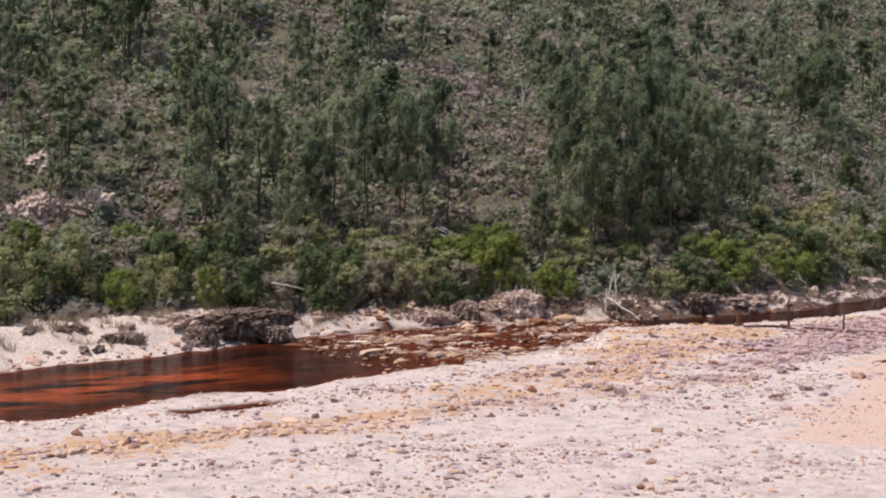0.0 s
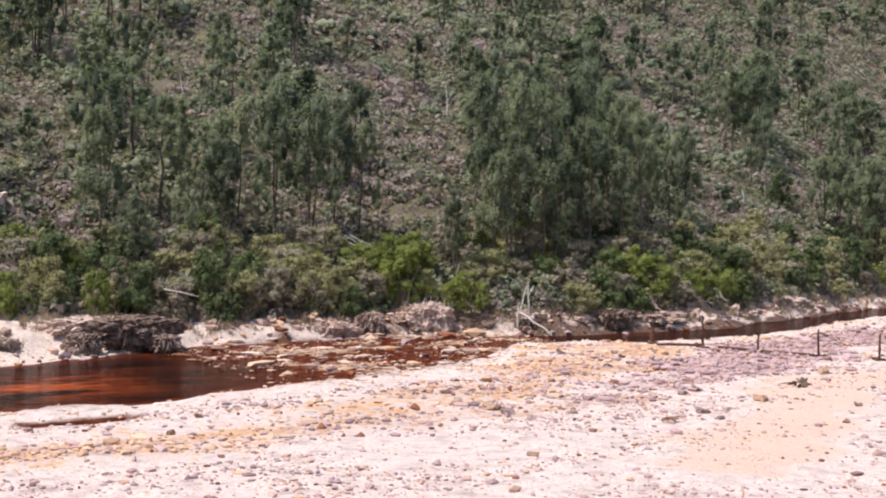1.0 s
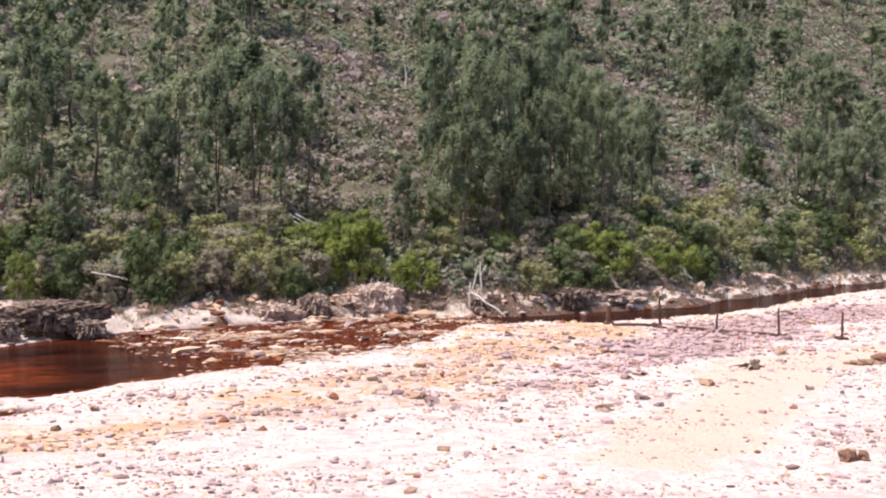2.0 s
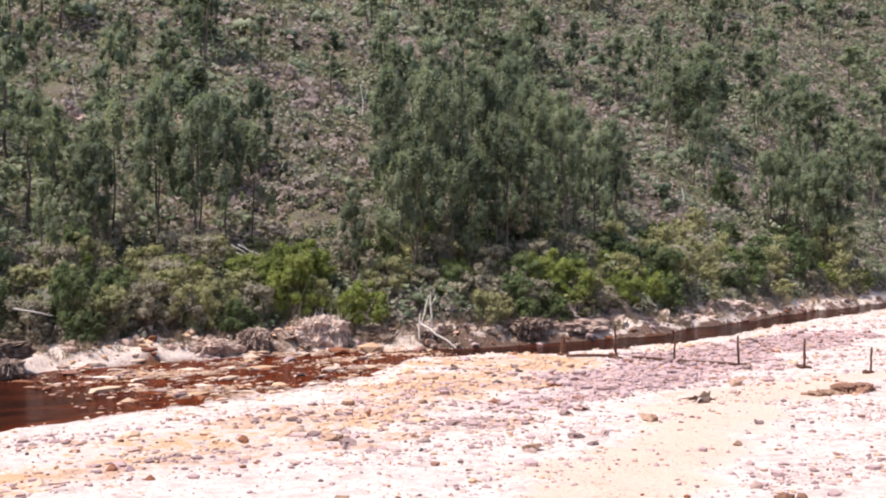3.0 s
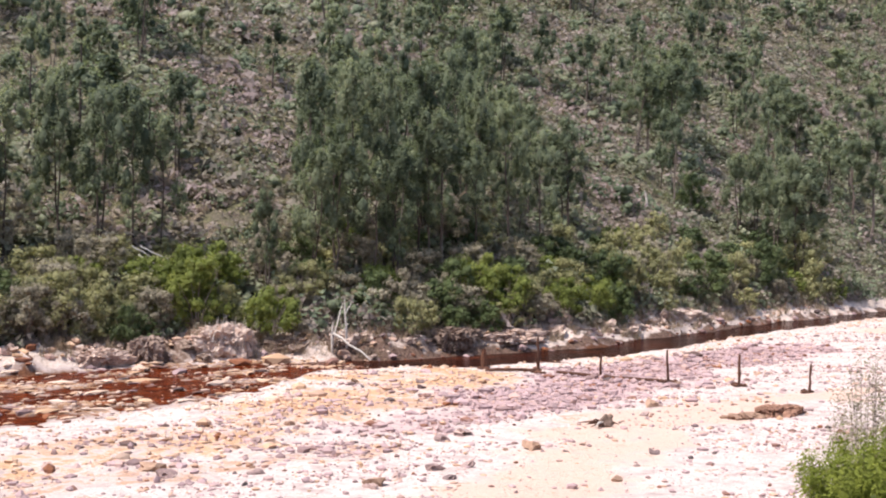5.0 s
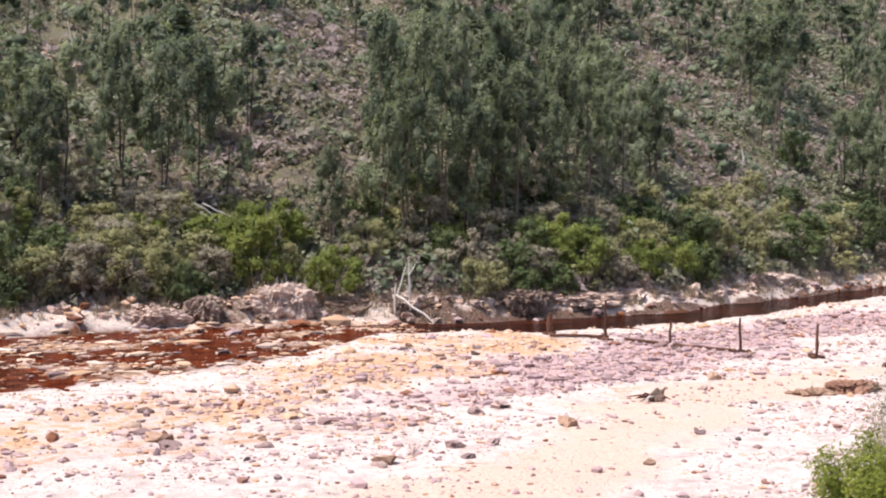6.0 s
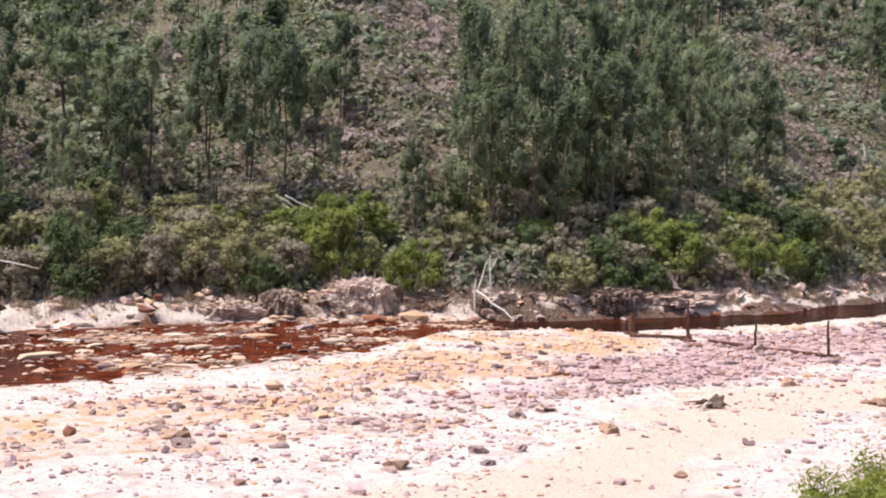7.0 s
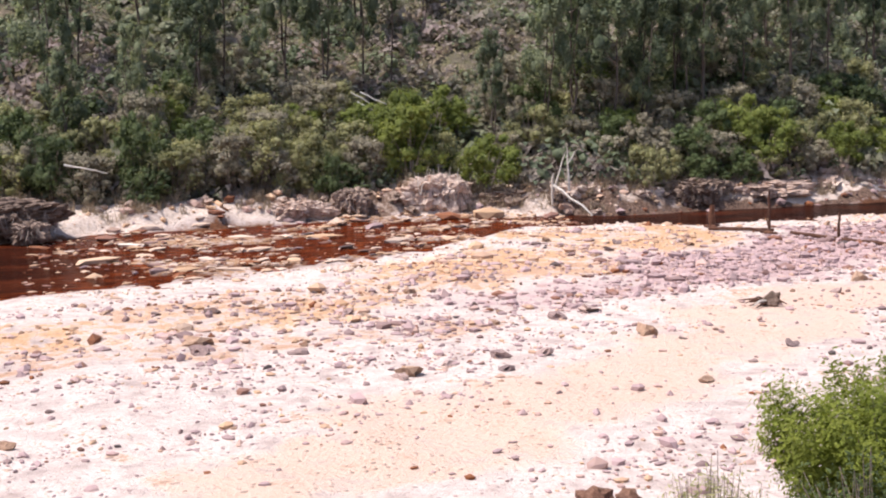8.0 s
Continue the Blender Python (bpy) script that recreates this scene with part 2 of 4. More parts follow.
# ---- the lie of the land ----
FAR_EDGE = ((-400, -120), (-60, 22), (-20, 42.5), (-3, 48.9), (0, 50.3), (5.4, 51.6), (10, 54.6), (13.5, 55.9), (18, 56.8), (24, 57.8), (29, 57.2), (33, 55.5),
            (38.7, 56.2), (43, 56.5), (47.6, 57.6), (54, 60.3), (59, 62), (68, 66.2), (82, 70.8), (110, 80), (150, 88), (220, 92), (600, 100))
NEAR_EDGE = ((-400, -135), (-60, 12), (-20, 31), (-5.2, 37.4), (-2.7, 37.9), (0.8, 39.8), (4.5, 40.4), (8.3, 41.7), (12, 42.8), (16, 44.3), (19.2, 45.3), (22.7, 47.3),
             (25.3, 49.6), (29, 53), (32.6, 53.0), (35.5, 51.6), (40, 51.9), (44.7, 52.9), (49.6, 54.6), (56, 57.6), (63.6, 60.8), (77.6, 66.0), (110, 76.5), (150, 84), (220, 88), (600, 96))
MOUNDS = ((26.8, 59.4, 1.6, 1.0, 0.5), (34.0, 58.2, 1.6, 1.0, 0.45), (9.0, 55.6, 2.8, 1.2, 0.3), (57.0, 63.8, 2.5, 1.2, 0.3))


def smooth(a, b, v):
    t = np.clip((v - a) / (b - a), 0, 1)
    return t * t * (3 - 2 * t)


_rng = np.random.default_rng(7)
WAVES = [(_rng.uniform(0, 6.28), _rng.uniform(0, 6.28), _rng.uniform(0, 6.28)) for _ in range(24)]


def wobble(x, y, size):
    """Smooth random relief of about -1 to 1 with features of that size in metres."""
    total = 0
    for i, (angle, shift, other) in enumerate(WAVES[:9]):
        k = 6.28 / size * (0.6 + 0.12 * i)
        total = total + np.sin((x * math.cos(angle) + y * math.sin(angle)) * k + shift + 1.3 * np.sin((x * math.cos(other) + y * math.sin(other)) * k * 0.6 + other))
    return total / 4.5


def braids(x, y):
    """1 on the stony bars of the rapids, 0 in the runs between them, drawn out along the flow."""
    v = y - 0.17 * x
    return (1 - streak(x, y, 18.2, 47.1, 25.5, 48.8, 0.8)) * smooth(0.02, 0.5, 0.7 * wobble(x * 0.4, v, 2.8) + 0.8 * wobble(x * 0.6, v * 1.1, 1.15) + 0.4 * wobble(x * 0.25, v, 6.0))


def edges(x):
    return np.interp(x, *zip(*NEAR_EDGE)), np.interp(x, *zip(*FAR_EDGE))


def terrain(x, y):
    """Height of the ground, for numbers or arrays."""
    x, y = np.asarray(x, float), np.asarray(y, float)
    near, far = edges(x)
    near = near + 0.5 * wobble(x, y, 7)
    far = far + 0.55 * wobble(x, y + 40, 6) + 0.25 * wobble(x, y, 2.3) * (1 - 0.6 * smooth(38, 43, x))
    b, s = near - y, y - far
    bed = 0.03 + 0.008 * np.clip(b, 0, 25) + 0.05 * wobble(x, y, 5) + 0.025 * wobble(x, y, 1.5)
    bed = bed - 0.2 * streak(x, y, 0.4, 36.9, 2.9, 37.4, 0.8)
    q = np.clip((y - near) / np.maximum(far - near, 0.5), 0, 1)
    rapids = smooth(9, 15, x) * (1 - smooth(28, 33, x))
    water = -(0.5 - 0.42 * rapids) * np.sin(np.pi * q) ** 0.7 + rapids * (0.15 * braids(x, y) - 0.03 + 0.03 * wobble(x, y * 1.5, 0.9))
    gentle = 1 - smooth(9, 15, x)
    low = smooth(38, 43, x)
    rise = ((1 - low) * 0.85 * smooth(0, 1.3, s) + low * (0.35 * smooth(0, 0.5, s) + 0.75 * smooth(0.3, 2.8, s))) * (1 - gentle) + 1.15 * smooth(0.2, 5.5, s) * gentle
    up = np.clip(s - 2.0 - 5.0 * gentle, 0, None)
    steep = np.clip(1 + 0.004 * (x - 20), 0.85, 1.6)
    hill = steep * (0.5 * np.minimum(up, 12) + 0.4 * np.clip(up - 12, 0, 150) + 0.05 * np.clip(up - 162, 0, 800))
    ripple = smooth(2 + 4 * gentle, 9, s)
    land = rise + hill + ripple * (0.35 * wobble(x, y, 9) + 0.15 * wobble(x, y, 3)) + smooth(15, 60, s) * 1.6 * wobble(x, y, 30)
    land = land + smooth(0.3, 1.2, s) * (1 - ripple) * (0.14 * wobble(x, y, 1.6) + 0.13 * wobble(x, y, 0.8))
    for mx, my, wide, deep, high in MOUNDS:
        land = land + smooth(0.1, 1.0, s) * high * np.exp(-((x - mx) / wide) ** 2 - ((y - my) / deep) ** 2)
    z = np.where(b > 0, bed, np.where(s > 0, land, water))
    p = (y - 0.27 * x - 0.9) * 0.965
    track = 4.3 * (1 - smooth(2.2, 12.5, p)) + 0.12 * wobble(x, y, 2.5) * smooth(2, 4, p) * (1 - smooth(10, 14, p))
    behind = 0.45 * np.clip(-p - 6, 0, 70) + 0.02 * np.clip(-p - 76, 0, 900)
    return np.where(p < 14, np.maximum(z * smooth(9, 14, p) + track, 0) + behind, z)


def streak(x, y, x0, y0, x1, y1, wide):
    """1 on the line between two places, fading to 0 at that width."""
    dx, dy = x1 - x0, y1 - y0
    t = np.clip(((x - x0) * dx + (y - y0) * dy) / (dx * dx + dy * dy), 0, 1)
    return 1 - smooth(0.25, 1.0, np.hypot(x - x0 - t * dx, y - y0 - t * dy) / wide)


def zones(x, y):
    """Where the bed and the banks have which colour."""
    near, far = edges(x)
    b, s = near - y, y - far
    flow_x, flow_y = x, y
    patchy = 0.55 + 0.45 * smooth(-0.55, 0.45, wobble(x * 0.6, y, 4.5) + 0.5 * wobble(x, y, 1.7))
    x, y = x + 1.2 * wobble(x, y, 6), y + 0.9 * wobble(x + 30, y, 4) + 0.35 * wobble(x, y + 20, 1.5)
    on_bed = smooth(-0.6, 0.3, b)
    orange = np.maximum.reduce([streak(x, y, 22, 43.5, 33, 48, 3.6), streak(x, y, 28, 50.5, 34, 50.5, 2.0), 0.85 * streak(x, y, -8, 31.6, 5, 33.0, 3.2),
                                0.72 * streak(x, y, 5, 33.2, 15, 37.6, 3.6), 0.8 * streak(x, y, 15, 37.6, 29.6, 45.3, 4.0), 0.7 * streak(x, y, 36, 36, 41, 37.8, 2.0), 0.5 * streak(x, y, 27, 34.8, 36, 37.4, 1.6)])
    mauve = np.maximum.reduce([streak(x, y, 30, 40.5, 41, 46.5, 4.6), streak(x, y, 40, 47, 56, 52, 4.0), 0.6 * streak(x, y, 23, 37.5, 30, 39, 2.5)])
    sand = 0.85 * np.maximum.reduce([streak(x, y, 15, 24.0, 25, 30.2, 3.4), streak(x, y, 25, 30.6, 33, 34.6, 2.2), streak(x, y, 33, 34.8, 44, 37.5, 2.0), streak(x, y, 26.5, 33.8, 34, 36.4, 2.2), streak(x, y, 70, 58, 84, 63, 3)])
    rust = 0.62 * np.maximum(streak(x, y, 7, 33, 20, 34.6, 2.2), 0.9 * streak(x, y, 14, 38.6, 26, 42, 2.4))
    x, y = flow_x, flow_y
    wet = np.maximum(smooth(-0.1, 0.5, -b) * smooth(0.0, 0.5, -s), 0.55 * smooth(-1.5, 0.2, -b) * smooth(-0.5, 0.1, -s) * (1 - smooth(20, 27, x)))
    wet = np.maximum(wet, streak(x, y, 0.3, 36.9, 3.0, 37.4, 1.1))
    bars = smooth(9, 14, x) * (1 - smooth(29, 34, x)) * smooth(-0.2, 0.4, -b) * braids(x, y)
    wet = wet * (1 - 0.5 * bars)
    gentle = 1 - smooth(9, 15, x)
    band = 2.0 + 4.6 * gentle + 1.2 * smooth(45, 55, x)
    bank = smooth(-0.2, 0.4, s) * (1 - smooth(band - 1.2, band + 0.8, s))
    # scarp earth; past x 33 its foot is darkened as painted bank shade
    scarp_and_shade = smooth(-0.6, 0.2, s) * (1 - smooth(1.2 - 1.05 * smooth(38, 43, x), 2.6 - 2.15 * smooth(38, 43, x), s)) * (0.6 + 0.45 * wobble(x, y, 4) + 1.1 * smooth(33, 37, x) * (1 - smooth(0.15, 0.45, s))) * (1 - 0.75 * (1 - smooth(18, 24, x)))
    litter = smooth(band - 0.6, band + 1.0, s)
    p = (y - 0.27 * x - 0.9) * 0.965
    litter = np.maximum(litter, 0.8 * (1 - smooth(6, 12, p)))
    return {"orange": np.maximum(orange * on_bed * patchy, 0.75 * bars), "mauve": mauve * on_bed, "sand": sand * on_bed, "rust": rust * on_bed * patchy, "wet": wet, "bank": bank, "scarp_and_shade": scarp_and_shade, "litter": litter}


def clearing(x, y):
    """1 in the open, heathy breaks between the groves of the hillside."""
    return np.maximum.reduce([streak(x, y, 36, 74, 49, 104, 4.5), streak(x, y, 61, 69, 73, 87, 4.5), streak(x, y, 73, 87, 98, 127, 6.0), streak(x, y, 128, 113, 140, 131, 6.0),
                              streak(x, y, 40, 104, 46, 112, 3.5)])


# ---- mesh helpers ----
def mesh_from(name, verts, faces, material, floats=None, flat=True):
    """A mesh from arrays of places and of equal-sided faces, with named values per vertex."""
    verts, faces = np.asarray(verts, np.float32), np.asarray(faces, np.int32)
    me = bpy.data.meshes.new(name)
    me.vertices.add(len(verts))
    me.vertices.foreach_set("co", verts.ravel())
    n, k = faces.shape
    me.loops.add(n * k)
    me.loops.foreach_set("vertex_index", faces.ravel())
    me.polygons.add(n)
    me.polygons.foreach_set("loop_start", np.arange(0, n * k, k, dtype=np.int32))
    me.polygons.foreach_set("use_smooth", np.full(n, not flat))
    for key, value in (floats or {}).items():
        a = me.attributes.new(key, "FLOAT", "POINT")
        a.data.foreach_set("value", np.asarray(value, np.float32))
    me.update(calc_edges=True)
    me.materials.append(material)
    return me


def part(name, me, parent=None, label=""):
    ob = new(name, me)
    ob.parent = parent
    if label:
        ob["label"] = label
    return ob


def thing(name, label, category, group="", at=None):
    ob = tagged(new(name), label, category, group)
    if at is not None:
        ob.matrix_basis = at
    return ob


def tube(points, radii, sides=7, jitter=0.0, rng=None):
    """Rings of vertices and quads along a bent line, closed at both ends by a small last ring."""
    pts = np.asarray(points, float)
    verts, faces = [], []
    for i, (p, r) in enumerate(zip(pts, radii)):
        d = pts[min(i + 1, len(pts) - 1)] - pts[max(i - 1, 0)]
        d = d / (np.linalg.norm(d) + 1e-9)
        a = np.cross(d, (0.31, 0.92, 0.24))
        a = a / np.linalg.norm(a)
        c = np.cross(d, a)
        for k in range(sides):
            w = 6.2832 * k / sides
            rr = r * (1 + (rng.uniform(-jitter, jitter) if rng is not None else 0))
            verts.append(p + rr * (a * math.cos(w) + c * math.sin(w)))
    for i in range(len(pts) - 1):
        for k in range(sides):
            j = (k + 1) % sides
            faces.append((i * sides + k, i * sides + j, (i + 1) * sides + j, (i + 1) * sides + k))
    return np.array(verts), np.array(faces)


def merged(pieces):
    """Several (verts, faces) with faces of one size as one."""
    verts, faces, n = [], [], 0
    for v, f in pieces:
        verts.append(v)
        faces.append(np.asarray(f) + n)
        n += len(v)
    return np.concatenate(verts), np.concatenate(faces)


def leaves(centres, sizes, rng, droop=0.0, slim=0.45, out=None, corners=4):
    """One leaf tuft at each centre: tip, side, foot, side, or tip and two sides. out: the way that each faces, roughly."""
    n = len(centres)
    axis = rng.normal(size=(n, 3))
    if out is not None:
        face = out / (np.linalg.norm(out, axis=1)[:, None] + 1e-6) + rng.normal(0, 0.5, (n, 3)) + np.array([0, 0, 0.15])
        face /= np.linalg.norm(face, axis=1)[:, None] + 1e-9
        axis[:, 2] -= droop * 1.5
        axis -= face * np.sum(axis * face, axis=1)[:, None]
        axis /= np.linalg.norm(axis, axis=1)[:, None] + 1e-9
        other = np.cross(axis, face)
    else:
        axis[:, 2] = axis[:, 2] * (1 - droop) - droop * 1.6
        axis /= np.linalg.norm(axis, axis=1)[:, None]
        other = np.cross(axis, rng.normal(size=(n, 3)))
    other /= np.linalg.norm(other, axis=1)[:, None] + 1e-9
    long, wide = axis * sizes[:, None], other * (sizes * slim)[:, None]
    if corners == 3:
        v = np.stack([centres + long, centres + wide * 1.3 - long * 0.6, centres - wide * 1.3 - long * 0.6], 1).reshape(-1, 3)
    else:
        v = np.stack([centres + long, centres + wide + long * rng.uniform(-0.2, 0.2, (n, 1)), centres - long, centres - wide], 1).reshape(-1, 3)
    return v, np.arange(corners * n).reshape(n, corners)


def ico(level):
    bm = bmesh.new()
    bmesh.ops.create_icosphere(bm, subdivisions=level, radius=1)
    v = np.array([x.co[:] for x in bm.verts])
    f = np.array([[x.index for x in g.verts] for g in bm.faces])
    bm.free()
    return v, f


ROUND = ico(1)


def cores(centres, sizes, tones, rng, squash=1.0):
    """Small uneven bodies of dense foliage inside the leaf heaps."""
    n, k = len(centres), len(ROUND[0])
    shape = ROUND[0][None] * (1 + rng.uniform(-0.28, 0.28, (n, k, 1)))
    turn = rng.uniform(0, 6.28, n)
    c, q = np.cos(turn)[:, None], np.sin(turn)[:, None]
    shape = np.stack([shape[:, :, 0] * c - shape[:, :, 1] * q, shape[:, :, 0] * q + shape[:, :, 1] * c, shape[:, :, 2] * squash], 2)
    v = (np.asarray(centres)[:, None] + shape * np.asarray(sizes)[:, None, None]).reshape(-1, 3)
    f = (ROUND[1][None] + (np.arange(n) * k)[:, None, None]).reshape(-1, 3)
    return v, f, np.repeat(np.asarray(tones), k)


def lump(level, rng, rough=0.35, flatten=0.7, scale=1.4):
    """A stone: a ball pressed flat, cut and dented."""
    v, f = ico(level)
    off = rng.uniform(-50, 50, 3)
    k = np.array([1 + rough * noise.noise(Vector(p * scale + off)) + 0.3 * rough * noise.noise(Vector(p * 3.7 + off)) for p in v])
    v = v * k[:, None]
    for _ in range(4):
        n = rng.normal(size=3)
        n /= np.linalg.norm(n)
        d = v @ n
        v = v - np.outer(np.clip(d - 0.62, 0, None) * 0.9, n)
    return v * (1, rng.uniform(0.65, 1.0), flatten), f


# ---- ground, water ----
def steps(*runs):
    out = [runs[0][0]]
    for a, b, d in runs:
        out += list(np.linspace(a, b, max(1, round((b - a) / d)) + 1)[1:])
    return np.array(out)


def build_ground():
    xs = steps((-2500, -400, 350), (-400, -60, 34), (-60, -14, 1.6), (-14, 62, 0.42), (62, 100, 0.8), (100, 200, 3), (200, 600, 40), (600, 2600, 400))
    ys = steps((-2500, -300, 400), (-300, -40, 26), (-40, 8, 2), (8, 22, 0.6), (22, 66, 0.36), (66, 90, 0.8), (90, 200, 2.5), (200, 500, 20), (500, 2600, 300))
    gx, gy = np.meshgrid(xs, ys)
    gx, gy = gx.ravel(), gy.ravel()
    gz = terrain(gx, gy)
    nx, ny = len(xs), len(ys)
    i = (np.arange(ny - 1)[:, None] * nx + np.arange(nx - 1)[None, :]).ravel()
    faces = np.stack([i, i + 1, i + nx + 1, i + nx], 1)
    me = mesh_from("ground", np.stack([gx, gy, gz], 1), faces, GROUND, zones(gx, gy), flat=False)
    return tagged(new("ground", me), "pale mineral-crusted river bed rising to a scrubby hillside", "ground", kind="structure")


def build_water():
    xs = steps((-70, -14, 2), (-14, 62, 0.5), (62, 140, 2))
    rows = 17
    near, far = edges(xs)
    q = np.linspace(-0.08, 1.08, rows)
    gx = np.repeat(xs[:, None], rows, 1)
    gy = near[:, None] - 0.6 + (far - near + 1.2)[:, None] * q[None, :]
    gz = np.full_like(gx, -0.015)
    depth = -terrain(gx, gy)
    shallow = np.maximum(1 - smooth(0.02, 0.22, depth), 0.7 * smooth(8, 16, gx) * (1 - smooth(27, 34, gx))) * (1 - 0.85 * smooth(31, 35, gx))
    i = (np.arange(len(xs) - 1)[:, None] * rows + np.arange(rows - 1)[None, :]).ravel()
    faces = np.stack([i, i + rows, i + rows + 1, i + 1], 1)
    me = mesh_from("water", np.stack([gx, gy, gz], 2).reshape(-1, 3), faces, WATER, {"shallow": shallow.ravel(), "silt": streak(gx, gy, -9, 40.5, 3.5, 45.5, 4.2).ravel()}, flat=False)
    return tagged(new("water", me), "dark wine-red acidic river water over stones", "river", kind="structure")


def build_pool():
    """A narrow pool left on the bed beside the river."""
    a = np.arange(28) / 28 * 6.2832
    rim = np.stack([1.6 + 1.7 * np.cos(a) - 0.1 * np.sin(a), 37.15 + 0.32 * np.cos(a) + (0.55 + 0.12 * np.sin(3 * a)) * np.sin(a), np.full(28, -0.045)], 1)
    verts = np.concatenate([rim, [(1.6, 37.15, -0.045)]])
    faces = [(i, (i + 1) % 28, 28) for i in range(28)]
    me = mesh_from("pool", verts, faces, WATER, {"shallow": np.full(29, 0.6), "silt": np.zeros(29)}, flat=False)
    return tagged(new("pool", me), "narrow dark red pool left on the pale bed", "pool", kind="structure")


build_ground()
build_water()
build_pool()


# ---- trees ----
rng = np.random.default_rng(11)


def on_ground(x, y, sink=0.0):
    return float(terrain(x, y)) - sink


def build_gum(seed, tall, wide, stems, tufts, tuft, corners=4):
    """A slender gum tree of that height, its foot at the origin: stems with limbs, and a crown of hanging tufts in uneven heaps."""
    r = np.random.default_rng(seed)
    tree = thing("gum_tree", "slender grey-green gum tree with thin dark trunk on the slope", "tree", "gum trees on the hillside")
    heaps = []
    for k in range(stems):
        a = r.uniform(0, 6.28)
        lean = r.uniform(0.02, 0.10) * tall * (1 if stems > 1 else 0.5)
        foot = np.array([math.cos(a), math.sin(a), 0]) * (0.18 * k)
        line = [foot + np.array([math.cos(a), math.sin(a), 0]) * lean * f ** 1.3 + np.array([r.normal(0, 0.05), r.normal(0, 0.05), tall * 0.94 * f - 0.25 * (f == 0)]) for f in np.linspace(0, 1, 8)]
        v, f = tube(line, np.linspace(0.055, 0.012, 8) * tall / 5 * r.uniform(0.8, 1.2), 7, 0.1, r)
        part("trunk", mesh_from("trunk", v, f, BARK, flat=False), tree)
        for j in range(4):
            i = r.integers(3, 7)
            w = r.uniform(0, 6.28)
            reach = wide * r.uniform(0.22, 0.42)
            end = line[i] + np.array([math.cos(w) * reach, math.sin(w) * reach, tall * r.uniform(0.06, 0.16)])
            bend = (line[i] + end) / 2 + np.array([0, 0, -0.05 * tall * r.uniform(0, 1)])
            v, f = tube([line[i], bend, end], [0.022 * tall / 5, 0.014 * tall / 5, 0.005], 5)
            part("limb", mesh_from("limb", v, f, BARK, flat=False), tree)
            heaps.append((end, wide * r.uniform(0.13, 0.22)))
        heaps.append((line[-1], wide * r.uniform(0.14, 0.2)))
        heaps.append((line[-2], wide * r.uniform(0.18, 0.26)))
    for _ in range(20):
        h = r.uniform(0.34, 0.98)
        w = r.uniform(0, 6.28)
        out = wide * 0.5 * math.sqrt(r.uniform(0.05, 1)) * math.sin(min(1.0, (1.06 - h) * 1.9) * 1.57)
        heaps.append((np.array([math.cos(w) * out, math.sin(w) * out, h * tall]), wide * r.uniform(0.07, 0.17)))
    cs, tones, faces = [], [], []
    for c, size in heaps:
        n = int(tufts * (0.5 + 4 * size / wide))
        d = r.normal(size=(n, 3))
        d /= np.linalg.norm(d, axis=1)[:, None]
        d *= (r.uniform(0.15, 1, (n, 1)) ** 0.5) * size * np.array([0.95, 0.95, 1.6])
        cs.append(c + d)
        faces.append(d + (c - (0, 0, 0.6 * tall)) * 0.25)
        tones.append(np.clip(np.full(n, r.uniform(0.1, 0.8)) + r.normal(0, 0.12, n), 0, 1))
    cs, tones = np.concatenate(cs), np.concatenate(tones)
    v, f = leaves(cs, r.uniform(0.6, 1.3, len(cs)) * tuft, r, 0.5, 0.36, np.concatenate(faces), corners)
    # hearts get darker tones than the leaves: the crown's inner shade as colour
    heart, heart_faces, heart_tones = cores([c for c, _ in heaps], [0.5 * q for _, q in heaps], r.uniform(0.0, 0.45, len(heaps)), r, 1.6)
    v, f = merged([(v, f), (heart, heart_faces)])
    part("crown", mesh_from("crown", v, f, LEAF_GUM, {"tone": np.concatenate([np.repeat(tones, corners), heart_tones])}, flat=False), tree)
    return tree


def scaled_copies(kinds, rows, size_of, chance, sink=0.1, slim=1.0):
    """As many templates as there are kinds, each copied at its own size; the copy takes over no scale of the first."""
    for x, y, high, wide in rows:
        k = int(chance.integers(0, len(kinds)))
        base_high, base_wide = size_of[k]
        w = wide * slim / base_wide
        m = Matrix.Translation((x, y, on_ground(x, y, sink))) @ pose(0, 0, 0, chance.uniform(-3, 3), chance.uniform(-3, 3), chance.uniform(0, 360)) @ Matrix.Diagonal((w, w, high / base_high, 1))
        copy_thing(kinds[k], m)


def drop_templates(kinds):
    """Takes the patterns away once their copies stand."""
    for ob in kinds:
        for o in (*ob.children_recursive, ob):
            bpy.data.objects.remove(o)


GUM_SIZES = [(8, 3.2), (8, 2.8), (9, 3.0), (7, 3.0), (8, 3.6), (6, 2.6)]
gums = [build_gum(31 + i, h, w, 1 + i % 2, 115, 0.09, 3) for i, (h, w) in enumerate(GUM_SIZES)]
GUMS_NEAR = ((19.0, 65.7, 7.9, 3.4), (22.1, 67.6, 8.9, 2.8), (23.8, 66.4, 8.1, 3.2), (25.9, 67.5, 8.1, 2.9), (30.7, 74.0, 6.0, 2.4), (27.0, 66.7, 7.1, 2.6),
             (19.1, 70.7, 4.9, 2.4), (17.9, 71.6, 5.5, 2.4), (35.0, 65.5, 10.0, 3.2), (36.3, 64.0, 10.6, 3.1), (34.5, 62.1, 8.5, 3.3), (38.6, 64.1, 10.3, 2.9),
             (41.8, 66.6, 9.9, 2.9), (42.1, 64.2, 8.4, 3.5), (35.9, 60.9, 7.1, 3.4), (32.8, 61.6, 7.0, 2.5), (43.8, 63.5, 7.3, 3.1), (30.5, 61.7, 5.5, 1.9))
